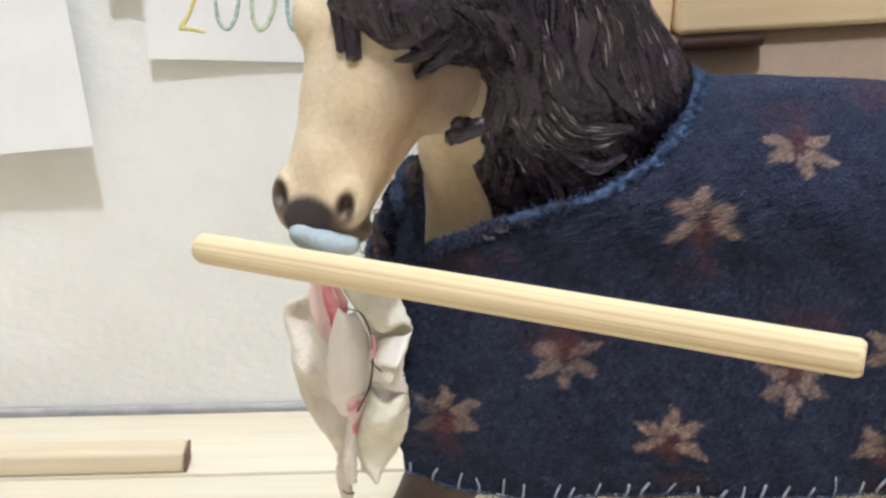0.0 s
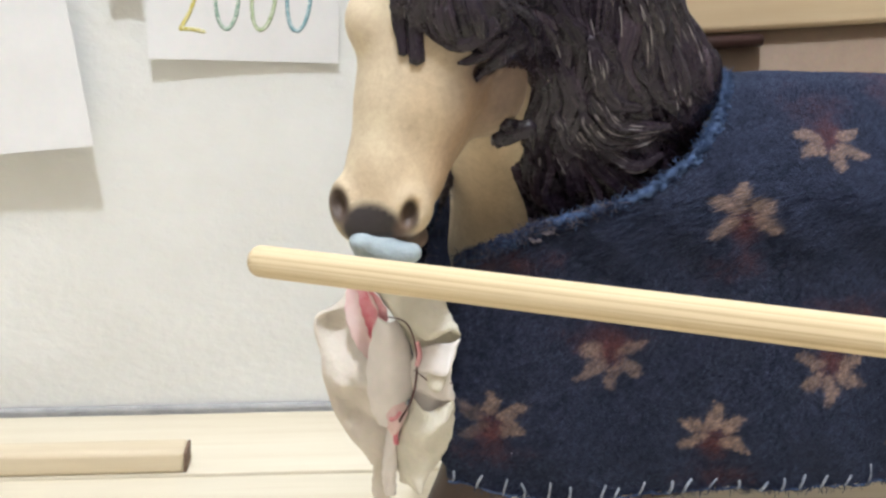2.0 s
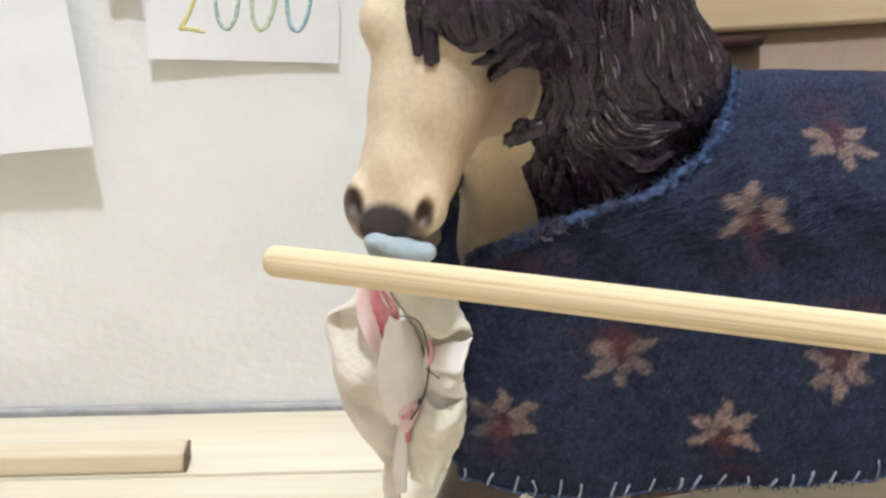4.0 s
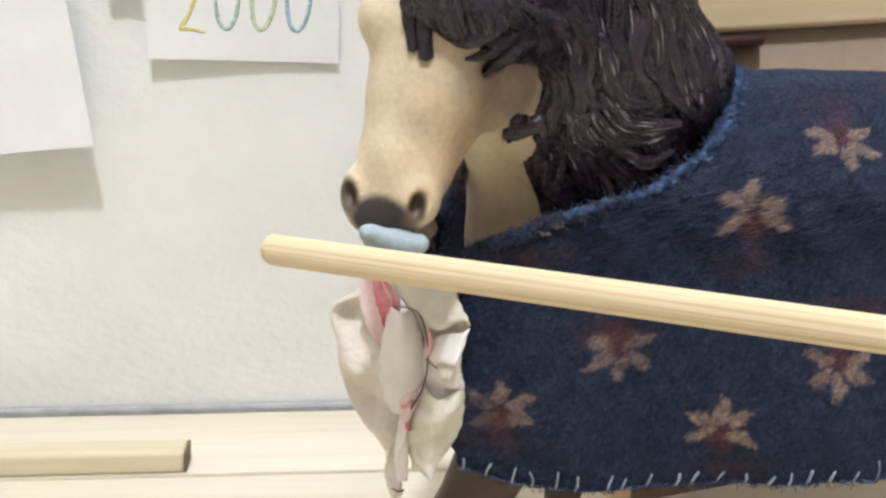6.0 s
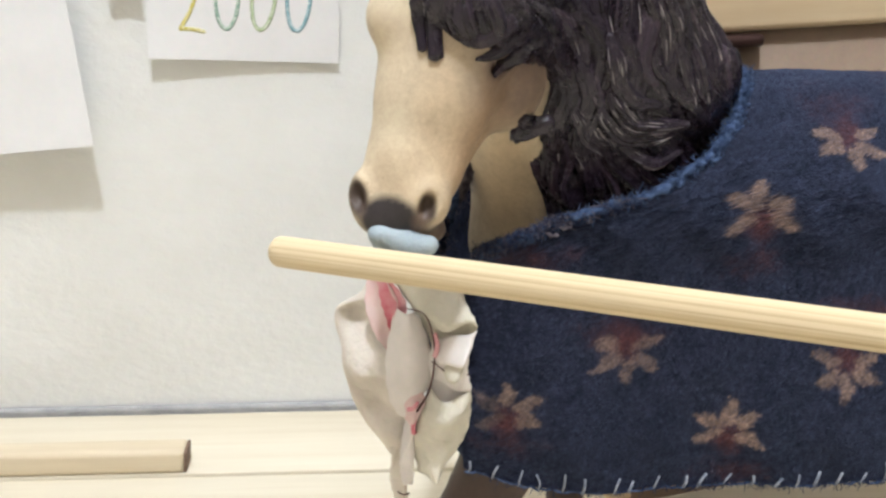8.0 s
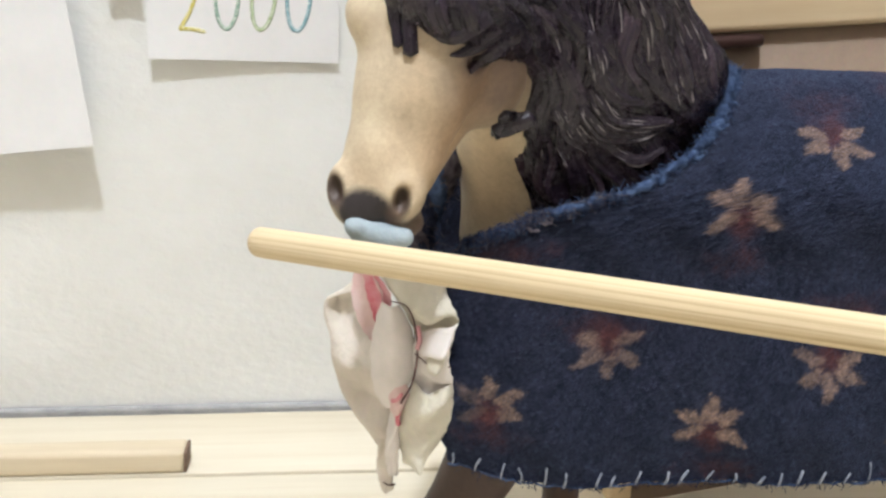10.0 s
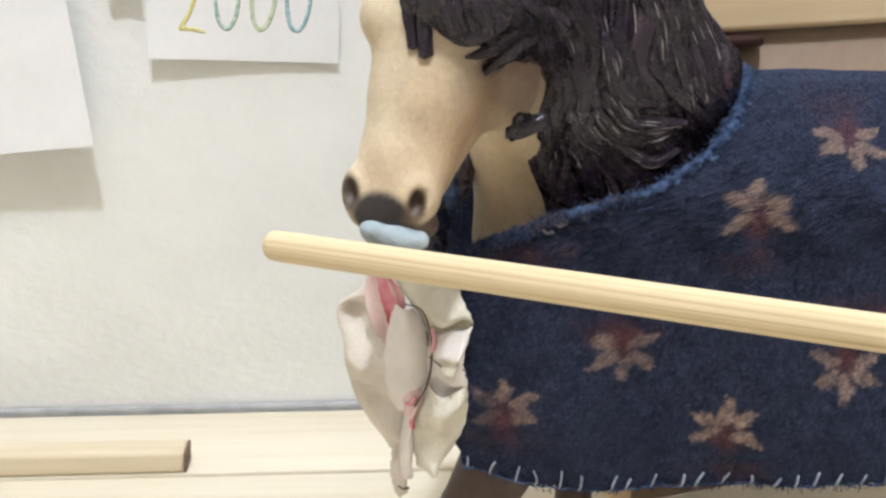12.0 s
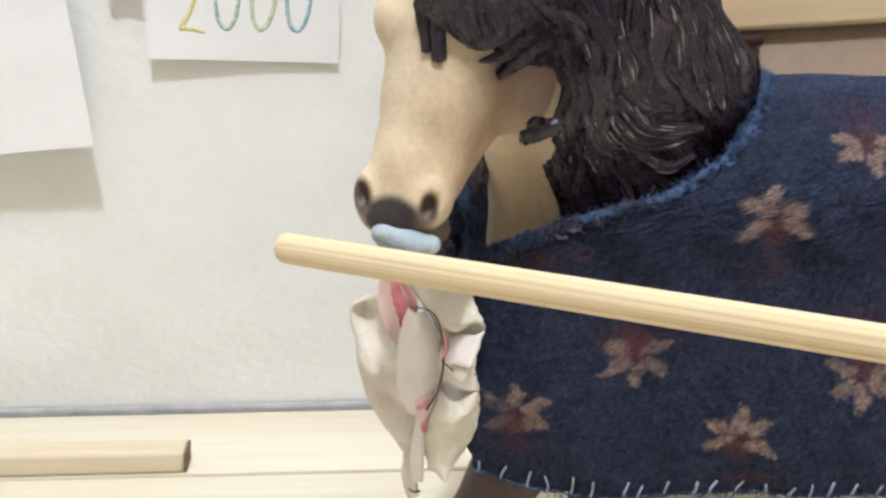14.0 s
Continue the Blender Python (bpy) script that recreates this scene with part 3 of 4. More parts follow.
def build_mane(horse):
    v, f = surface(mane_field, (-0.125, -0.085, 0.150), (0.045, 0.035, 0.275), 0.0016)
    mane = part_mesh("mane", from_arrays("mane", v, f), M_MANE, horse, "long wavy dark brown mane")
    rng = np.random.default_rng(4)
    locks = []

    def comb(family, count, thick, field, least, sunk, lift, start=(0.0, 0.6), most=0.7, calm=1.0, grooves=True):
        falls = np.array([spline(k, 40) for k in family])
        for n in range(count):
            w = rng.uniform(0, len(family) - 1.001)
            i, t = int(w), w - int(w)
            path = falls[i] * (1 - t) + falls[i + 1] * t
            a = rng.uniform(*start)
            b = min(1.0, a + rng.uniform(least, max(most, least)))
            path = path[int(a * 39) : max(int(b * 39), int(a * 39) + 4) + 1]
            s = np.linspace(0, 1, len(path))
            # neighbours wave together, each a little out of step
            wave = rng.uniform(0.0004, 0.0016) * calm
            path = path + np.outer(np.sin(path[:, 2] * 330 + w * 2.3 + rng.normal(0, 0.5)) * wave, (1, 0, 0.15))
            path = laid(path, field, rng.uniform(sunk, lift))
            r = rng.uniform(*thick) * (1 - 0.75 * s ** 3) * np.clip(s * 5 + 0.25, 0, 1)
            locks.append(fluted(path, r, rng) if grooves else tube(path, r, 6, 0.6))

    comb(FALLS, 95, (0.0016, 0.0034), mane_field, 0.4, -0.0012, 0.0010)
    comb(FALLS, 60, (0.0013, 0.0024), mane_field, 0.5, -0.0004, 0.0014, (0.4, 0.55), calm=1.6)
    comb(FALLS, 130, (0.0003, 0.0007), mane_field, 0.25, 0.0004, 0.0018, grooves=False)
    comb(FRINGE, 46, (0.0011, 0.0022), hair_field, 0.45, -0.0004, 0.0010, calm=0.6)
    comb(FRINGE, 40, (0.0003, 0.0006), hair_field, 0.3, 0.0006, 0.0014, calm=0.6, grooves=False)
    lv, lf = joined(locks)
    part_mesh("mane_strand", from_arrays("mane_strand", lv, lf), M_MANE, mane, kind="stuff")

    glints = []

    def big_lock(points, r, lift, shine):
        path = laid(spline([(x, -0.034, z) for x, z in points], 34), mane_field, lift)
        s = np.linspace(0, 1, 34)
        radius = r * np.clip(0.35 + s * 3, 0, 1) * (1 - 0.7 * s ** 4)
        v, f = fluted(path, radius, rng, 48, 0.7)
        part_mesh("lock", from_arrays("lock", v, f), M_MANE, mane)
        # thin pale tubes stand in for glints along the lock
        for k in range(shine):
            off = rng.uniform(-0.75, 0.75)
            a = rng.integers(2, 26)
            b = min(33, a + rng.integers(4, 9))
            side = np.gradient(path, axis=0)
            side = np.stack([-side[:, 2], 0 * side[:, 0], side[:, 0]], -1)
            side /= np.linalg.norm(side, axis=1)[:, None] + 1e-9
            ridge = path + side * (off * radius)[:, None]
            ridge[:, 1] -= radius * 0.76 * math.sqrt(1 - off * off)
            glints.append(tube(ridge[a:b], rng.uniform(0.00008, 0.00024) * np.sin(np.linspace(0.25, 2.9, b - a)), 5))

    for r, points in WAVES:
        big_lock(points, r, 0.0022, 12)
    for r, points in SIDE_LOCKS:
        big_lock(points, r, 0.0012, 8)
    locks = []
    comb(FALLS, 34, (0.00012, 0.00022), mane_field, 0.08, 0.0012, 0.0020, (0.05, 0.85), 0.22, 0.3, False)
    comb(FRINGE, 8, (0.00012, 0.00022), hair_field, 0.15, 0.0012, 0.0018, (0.1, 0.5), 0.4, 0.3, False)
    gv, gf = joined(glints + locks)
    part_mesh("glint_strand", from_arrays("glint_strand", gv, gf), M_GLINT, mane, "pale strands painted as highlights on the hair", kind="stuff")

    def lock(name, points, r0, r1, flat=0.6, label="", lift=0.0012):
        pts = spline(points, 18)
        y = front_of(hair_field, pts[:, 0], pts[:, 2])
        y = np.where(np.isnan(y), pts[:, 1], np.minimum(y, pts[:, 1] + 0.006))
        pts[:, 1] = np.convolve(np.pad(y, 1, mode="edge"), np.ones(3) / 3, "valid") - lift
        v, f = fluted(pts, np.linspace(r0, r1, 18), rng, 24, flat)
        part_mesh(name, from_arrays(name, v, f), M_MANE, mane, label)

    for pts, r0, r1 in (
        ([(-0.0875, -0.0645, 0.2404), (-0.0911, -0.0655, 0.2338), (-0.0915, -0.0665, 0.2289), (-0.0911, -0.0675, 0.2233)], 0.0017, 0.0009),
        ([(-0.0858, -0.0650, 0.2405), (-0.0885, -0.0665, 0.2334), (-0.0888, -0.0678, 0.2280), (-0.0885, -0.0684, 0.2218)], 0.0018, 0.0014),
        ([(-0.0840, -0.0650, 0.2405), (-0.0858, -0.0665, 0.2334), (-0.0856, -0.0670, 0.2310), (-0.0852, -0.0675, 0.2278)], 0.0015, 0.0005),
    ):
        lock("forelock", pts, r0, r1)
    # ragged ends of the fringe over the brow and the eye
    for pts, r0, r1 in (
        ([(-0.0680, -0.058, 0.2262), (-0.0738, -0.058, 0.2229), (-0.0771, -0.058, 0.2214), (-0.0800, -0.058, 0.2211)], 0.0026, 0.0003),
        ([(-0.0650, -0.056, 0.2240), (-0.0700, -0.056, 0.2208), (-0.0728, -0.056, 0.2188), (-0.0757, -0.056, 0.2164)], 0.0030, 0.0006),
        ([(-0.0725, -0.060, 0.2290), (-0.0782, -0.060, 0.2258), (-0.0812, -0.060, 0.2248), (-0.0836, -0.060, 0.2254)], 0.0026, 0.0003),
        ([(-0.0620, -0.052, 0.2200), (-0.0655, -0.052, 0.2204), (-0.0690, -0.052, 0.2198), (-0.0718, -0.052, 0.2184)], 0.0026, 0.0005),
    ):
        lock("fringe_end", pts, r0, r1, 0.5, "", 0.0006)
    lock("curl", [(-0.0600, -0.047, 0.2008), (-0.0640, -0.047, 0.1997), (-0.0662, -0.047, 0.1992), (-0.0682, -0.047, 0.1994)], 0.0020, 0.0034, 0.6, "ragged lock end lying on the cheek")
    lock("curl", [(-0.0652, -0.047, 0.2004), (-0.0664, -0.047, 0.2022), (-0.0668, -0.047, 0.2036)], 0.0026, 0.0012, 0.7)


def build_horse():
    horse = thing("toy_horse", ROOT, "cream toy horse with dark legs, glossy dark mane", "toy horse")
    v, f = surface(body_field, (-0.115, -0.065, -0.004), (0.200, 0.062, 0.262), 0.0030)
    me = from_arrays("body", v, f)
    paint(me, coat_and_shade_colours(v))
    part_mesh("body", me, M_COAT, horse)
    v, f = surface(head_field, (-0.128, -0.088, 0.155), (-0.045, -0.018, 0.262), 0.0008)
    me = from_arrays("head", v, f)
    paint(me, coat_and_shade_colours(v))
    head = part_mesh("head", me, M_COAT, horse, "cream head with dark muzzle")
    for at, r in (((-0.0738, -0.0566, 0.2186), (0.0032, 0.0016, 0.0021)), ((-0.1003, -0.0530, 0.2242), (0.0012, 0.0026, 0.0018))):
        bm = bmesh.new()
        bmesh.ops.create_uvsphere(bm, u_segments=20, v_segments=12, radius=1.0, matrix=Matrix.Translation(at) @ Matrix.Diagonal((*r, 1)))
        part("eye", bm, M_EYE, head, "glossy black eye")
    build_mane(horse)
    tail = spline([(0.178, 0.002, 0.175), (0.200, 0.002, 0.150), (0.206, 0.004, 0.100), (0.200, 0.002, 0.045)], 20)
    v, f = tube(tail, np.concatenate([np.linspace(0.006, 0.013, 10), np.linspace(0.013, 0.003, 10)]), 12, 0.7)
    part_mesh("tail", from_arrays("tail", v, f), M_MANE, horse)
    return horse


# ---- the knitted blanket ----
SIDE = [(0.2262, 0.1040), (0.2256, 0.120), (0.2290, 0.1395), (0.2330, 0.160), (0.2352, 0.1770), (0.2470, 0.1885), (0.2590, 0.1955), (0.2710, 0.2005), (0.2800, 0.2015)]


def side_curve(n):
    """The cloth's section over the back, as y and z, from the near hem to the ridge."""
    fine = spline([(y - ROOT.y, z) for y, z in SIDE], 600)
    s = np.concatenate([[0], np.cumsum(np.linalg.norm(np.diff(fine, axis=0), axis=1))])
    at = np.linspace(0, s[-1], n)
    return np.stack([np.interp(at, s, fine[:, 0]), np.interp(at, s, fine[:, 1])], 1), at


EDGE_Z = [0.100, 0.110, 0.130, 0.150, 0.162, 0.1685, 0.1722, 0.1762, 0.1818, 0.1880, 0.1945, 0.1995, 0.2010, 0.2015]
EDGE_X = [-0.0800, -0.0805, -0.0815, -0.0825, -0.0815, -0.0765, -0.0690, -0.0585, -0.0335, -0.0180, -0.0090, -0.0040, -0.0020, 0.0]


STARS = [(0.0195, -0.0303, 0.1910), (-0.0068, -0.0451, 0.1776), (-0.0391, -0.0473, 0.1428), (0.0180, -0.0521, 0.1368), (-0.0120, -0.0541, 0.1214), (-0.0694, -0.0478, 0.1272), (0.0445, -0.0545, 0.1196), (0.0472, -0.0451, 0.1764), (0.0446, -0.0510, 0.1455)]
# Stars whose missing petal points up; in the others it points to the hem.
INVERTED = (0, 2, 3, 7, 8)
# How strongly the weaker stars are dyed; the others take full colour.
STAR_DYE = {2: 0.6, 3: 0.8, 5: 0.85, 8: 0.8}
PATCHES = [(-0.0074, -0.0460, 0.1655), (0.0191, -0.0260, 0.1975), (-0.0097, -0.0542, 0.1081), (-0.0625, -0.0450, 0.1671), (0.0220, -0.0490, 0.1515), (-0.0415, -0.0470, 0.1478), (-0.0691, -0.0490, 0.1185), (0.0457, -0.0050, 0.1989), (0.0458, -0.0542, 0.1055)]


def cloth_place(x, s):
    """A place on the cloth x along the back and s up from the near hem (past the ridge: down the far side)."""
    curve, at = CURVE
    top = at[-1]
    near = np.where(s <= top, s, 2 * top - s)
    y = np.interp(near, at, curve[:, 0])
    z = np.interp(near, at, curve[:, 1])
    y = np.where(s <= top, y, -y)
    front = np.clip((-0.050 - x) / 0.03, 0, 1)
    z = z + 0.0045 * front ** 1.5 * np.clip(1 - near / 0.05, 0, 1)
    y = y * (1 - 0.07 * front ** 2)
    z = z - np.clip(x - 0.02, 0, 1) * 0.05 * np.clip((near - 0.05) / 0.08, 0, 1)
    ripple = 0.0011 * np.sin(x * 105 + near * 60) * np.clip(1 - near / 0.09, 0, 1) + 0.0005 * np.sin(x * 260 + 3 * np.sin(near * 90))
    return np.stack([x, y - ripple * np.where(s <= top, 1, -1), z], -1)


CURVE = side_curve(400)


def edge_x(s):
    curve, at = CURVE
    near = np.where(s <= at[-1], s, 2 * at[-1] - s)
    z = np.interp(near, at, curve[:, 1])
    return np.interp(z, EDGE_Z, EDGE_X)


def up_cloth(z):
    """How far up the cloth from the hem a height lies."""
    return np.interp(z, CURVE[0][:, 1], CURVE[1])


def knit_colours(co):
    rng = np.random.default_rng(7)
    n = len(co)
    blot = np.zeros(n)
    for k in range(14):  # uneven felting, a few millimetres across
        w = rng.normal(0, 1, 3) * rng.uniform(300, 1500)
        blot += np.sin(co @ w + rng.uniform(0, 6.28))
    blot = blot[:, None] / 14 ** 0.5
    c = np.tile(np.array([0.0200, 0.0210, 0.0370]), (n, 1)) * rng.uniform(0.62, 1.38, (n, 1)) * (1 + 0.20 * blot)
    c += rng.uniform(0, 1, (n, 1)) ** 8 * np.array([0.03, 0.034, 0.055])

    def dyed(amount, colour):
        k = np.clip(amount, 0, 1)[:, None]
        return c * (1 - k) + np.array(colour) * rng.uniform(0.6, 1.4, (n, 1)) * (1 + 0.15 * blot) * k

    for at in PATCHES:
        d = (co - np.array(at)) / np.array([0.0100, 0.02, 0.0040])
        c = dyed((1.15 - np.linalg.norm(d, axis=1) + 0.3 * blot[:, 0] + rng.normal(0, 0.16, n)) * 0.7, (0.060, 0.024, 0.025))
    for j, at in enumerate(STARS):
        d = co - np.array(at)
        x, z = d[:, 0], (up_cloth(co[:, 2]) - up_cloth(at[2])) * 1.08
        x = x + 0.0006 * np.sin(co[:, 2] * 900 + j * 2.1) + rng.normal(0, 0.00032, n)
        z = z + 0.0005 * np.sin(co[:, 0] * 800 + j) + rng.normal(0, 0.00025, n)
        flip = -1 if j in INVERTED else 1
        near = np.abs(d[:, 1]) < 0.03
        r, a = np.hypot(x, z), np.arctan2(z * flip, x)
        # dark red heart that runs out where the sixth petal would be
        red = np.hypot(x / 0.0042, (z * flip + 0.0028) / 0.0054)
        c = dyed((1.25 - red) * near * 1.1, (0.095, 0.034, 0.030))
        for m, turn in enumerate((90, 31, 149, -27, 207)):
            g = radians(turn) + 0.07 * math.sin(3.1 * j + 1.3 * m)
            along = x * math.cos(g) + z * flip * math.sin(g)
            across = np.abs(-x * math.sin(g) + z * flip * math.cos(g))
            reach = 0.0102 + 0.0009 * math.sin(2.3 * j + 1.7 * m)
            u = (along - 0.0016) / (reach - 0.0016)
            width = 0.00222 * np.sin(np.clip(u, 0, 1) ** 0.8 * math.pi) ** 0.8
            k = np.clip((width - across) / 0.0007 + 0.3, 0, 1) * (u > 0) * (u < 1) * near
            dye_share = STAR_DYE.get(j, 1.0) * (0.45 if j == 5 and m in (2, 4) else 1.0)
            c = dyed(k * rng.uniform(0.55, 1.0, n) * dye_share, (0.31, 0.21, 0.155))
    return np.clip(c, 0, 1)


def build_blanket():
    cloth = thing("horse_blanket", ROOT, "navy knitted horse blanket with beige stars, stitched edges", "blanket")
    top = CURVE[1][-1]
    ss = np.concatenate([np.linspace(0, top, 215), np.linspace(top, 2 * top, 60)[1:]])
    us = np.concatenate([np.linspace(0, 0.6, 245), np.linspace(0.6, 1, 30)[1:]])
    S, U = np.meshgrid(ss, us, indexing="ij")
    X = edge_x(S) + U * (0.165 - edge_x(S))
    outer = cloth_place(X, S)
    rng = np.random.default_rng(3)
    outer[..., 1] += rng.normal(0, 0.00016, X.shape) * np.where(S <= top, 1, 0.3)
    outer[..., 2] += rng.normal(0, 0.00010, X.shape)
    inner = outer.copy()
    inner[..., 1] += np.where(S <= top, 0.0016, -0.0016) * np.clip(np.abs(S - top) / 0.03, 0, 1)
    inner[..., 2] -= 0.0016 * np.clip(1 - np.abs(S - top) / 0.06, 0, 1)
    ns, nu = X.shape
    idx = np.arange(ns * nu).reshape(ns, nu)
    q = np.stack([idx[:-1, :-1], idx[:-1, 1:], idx[1:, 1:], idx[1:, :-1]], -1).reshape(-1, 4)
    m = ns * nu
    rim = np.concatenate([idx[0, :-1], idx[:-1, -1], idx[-1, :0:-1], idx[:0:-1, 0]])
    nxt = np.roll(rim, -1)
    faces = np.vstack([q, q[:, ::-1] + m, np.stack([nxt, rim, rim + m, nxt + m], -1)])
    co = np.vstack([outer.reshape(-1, 3), inner.reshape(-1, 3)])
    me = from_arrays("cloth", co, faces.tolist())
    paint(me, knit_colours(co))
    part_mesh("cloth", me, M_KNIT, cloth)
    # chest panel between the two front edges
    zs = np.linspace(0, 0.058, 40)
    vs, fs = [], []
    for layer in (0, 1):
        for s in zs:
            a = cloth_place(edge_x(np.array([s])), np.array([s]))[0]
            for t in np.linspace(0, 1, 24):
                bow = math.sin(t * math.pi)
                vs.append((a[0] + 0.002 - (0.010 - 0.0015 * layer) * bow, a[1] * (1 - 2 * t) * (1 - 0.03 * layer), a[2] - 0.002 * bow))
    k = 40 * 24
    for i in range(39):
        for j in range(23):
            q4 = (i * 24 + j, (i + 1) * 24 + j, (i + 1) * 24 + j + 1, i * 24 + j + 1)
            fs += [q4, tuple(k + n for n in q4[::-1])]
    me = from_arrays("chest_panel", vs, fs)
    paint(me, knit_colours(np.array(vs)))
    part_mesh("chest_panel", me, M_KNIT, cloth)
    # loose wool fibres standing off the cloth
    rng = np.random.default_rng(12)
    count = 7500
    fs_ = rng.uniform(0, top * 1.05, count)
    fx = edge_x(fs_) + rng.uniform(0, 1, count) ** 0.9 * (0.075 - edge_x(fs_))
    base = cloth_place(fx, fs_)
    colours = knit_colours(base) * rng.uniform(0.9, 2.0, (count, 1))
    push = np.stack([rng.normal(0, 0.0005, count), -np.abs(rng.normal(0.0003, 0.0003, count)), rng.normal(0, 0.0005, count)], -1)
    fine = np.cross(push, (0.0, 1.0, 0.0))
    fine /= np.linalg.norm(fine, axis=1)[:, None] + 1e-9
    fine *= 0.00006
    mid = base + push * 0.55 + np.array([0, -0.0003, 0])
    pts = np.stack([base - fine, base + fine, mid + fine, mid - fine, base + push], 1).reshape(-1, 3)
    quads = []
    for k in range(count):
        o = 5 * k
        quads += [(o, o + 1, o + 2, o + 3), (o + 3, o + 2, o + 4)]
    me = from_arrays("wool_fuzz", pts, quads)
    paint(me, np.clip(np.repeat(colours, 5, 0), 0, 1))
    part_mesh("wool_fuzz", me, M_KNIT, cloth, kind="stuff")
    # blue yarn along the neck opening
    throat = float(up_cloth(0.1772))
    s = np.linspace(throat, 2 * top - 0.067, 170)
    line = cloth_place(edge_x(s) + 0.0003, s)
    line[:, 1] += np.where(s <= top, -0.0002, 0.0002)
    line[:, 2] += 0.0005
    jit = np.random.default_rng(5).normal(0, 0.00035, line.shape)
    v, f = tube(line + jit, 0.0010 * (1 + 0.35 * np.sin(np.arange(170) * 1.9) + 0.25 * np.sin(np.arange(170) * 0.7)), 8)
    hairs = []
    for k in range(3200):
        i = rng.integers(1, 169)
        a = line[i] + rng.normal(0, 0.0006, 3)
        hairs.append(tube(spline([a, a + rng.normal(0, 0.0008, 3), a + rng.normal(0, 0.0010, 3)], 4), rng.uniform(0.00005, 0.00011), 3))
    hv, hf = joined(hairs)
    part_mesh("yarn_fuzz", from_arrays("yarn_fuzz", hv, hf), M_YARN, cloth, kind="stuff")
    part_mesh("neck_binding", from_arrays("neck_binding", v, f), M_YARN, cloth, "blue yarn binding of the neck opening")
    rng = np.random.default_rng(6)
    for s0 in np.arange(throat, 2 * top - 0.068, 0.0026):
        s0 = s0 + rng.uniform(-0.0009, 0.0009)
        sv = np.array([s0, s0 + rng.uniform(-0.0012, 0.0012), s0 + rng.uniform(-0.001, 0.001)])
        reach = rng.uniform(0.0010, 0.0034)
        p = cloth_place(edge_x(sv) + np.array([-0.0007, reach * 0.5, reach]), sv)
        p[:, 1] += np.where(s0 <= top, -1, 1) * np.array([0.0004, 0.0008, 0.0001])
        v, f = tube(spline(p, 7) + rng.normal(0, 0.00012, (7, 3)), rng.uniform(0.0004, 0.0007), 6)
        part_mesh("stitch", from_arrays("stitch", v, f), M_YARN if rng.random() < 0.7 else M_NAVY_YARN, cloth)
    # grey thread in blanket stitch along the hem
    for x0 in np.arange(-0.079, 0.160, 0.0062):
        x0 = x0 + rng.uniform(-0.0014, 0.0014)
        lean, tall = rng.uniform(-0.0014, 0.0020), rng.uniform(0.0024, 0.0060)
        xs, sv = np.array([x0 - 0.0002, x0, x0 + lean]), np.array([-0.0004, tall * 0.5, tall])
        p = cloth_place(xs, np.clip(sv, 0, None))
        p[:, 1] -= np.array([0.0002, 0.0011, 0.0002])
        p[0, 2] -= 0.0005
        v, f = tube(spline(p, 7), rng.uniform(0.00026, 0.00046), 5)
        part_mesh("hem_stitch", from_arrays("hem_stitch", v, f), M_THREAD, cloth)
    xs = np.linspace(-0.0795, 0.16, 160)
    line = cloth_place(xs, np.zeros(160)) + np.random.default_rng(8).normal(0, 0.00025, (160, 3))
    line[:, 2] -= 0.0004
    v, f = tube(line, 0.00034, 5)
    part_mesh("hem_thread", from_arrays("hem_thread", v, f), M_YARN, cloth)
    # frayed wool along the hem
    hairs = []
    for k in range(900):
        a = cloth_place(np.array([rng.uniform(-0.0795, 0.075)]), np.array([rng.uniform(0, 0.0012)]))[0]
        hairs.append(tube(spline([a, a + rng.normal(0, 0.0006, 3) - (0, 0.0003, 0.0003), a + rng.normal(0, 0.0008, 3) - (0, 0.0004, 0.0009)], 4), rng.uniform(0.00005, 0.0001), 3))
    v, f = joined(hairs)
    part_mesh("hem_fray", from_arrays("hem_fray", v, f), M_NAVY_YARN, cloth, kind="stuff")
    # thick twisted wool where the far front edge rises beside the neck
    way = spline([(-0.0772, -0.0080, 0.1799), (-0.0811, -0.0110, 0.1735), (-0.0846, -0.0130, 0.1657), (-0.0872, -0.0150, 0.1581), (-0.0885, -0.0160, 0.1500)], 60)
    collar_rng = np.random.default_rng(9)
    for k in range(3):
        g = np.linspace(0, 9, 60) + k * 2.09
        ply = way + np.stack([np.cos(g) * 0.0017, np.sin(g) * 0.0017, 0 * g], -1) + collar_rng.normal(0, 0.00018, (60, 3))
        v, f = fluted(ply, 0.0022 * (1 + 0.15 * np.sin(g * 3)), collar_rng, 18, 1.0)
        part_mesh("collar_ply", from_arrays("collar_ply", v, f), (M_NAVY_YARN, M_YARN, M_GREY_YARN)[k], cloth, "thick navy wool ply")
    hairs = []
    for k in range(900):
        a = way[collar_rng.integers(0, 59)] + collar_rng.normal(0, 0.0017, 3)
        hairs.append(tube(spline([a, a + collar_rng.normal(0, 0.0009, 3), a + collar_rng.normal(0, 0.0015, 3)], 4), collar_rng.uniform(0.00006, 0.00013), 3))
    v, f = joined(hairs)
    part_mesh("collar_fuzz", from_arrays("collar_fuzz", v, f), M_GREY_YARN, cloth, kind="stuff")
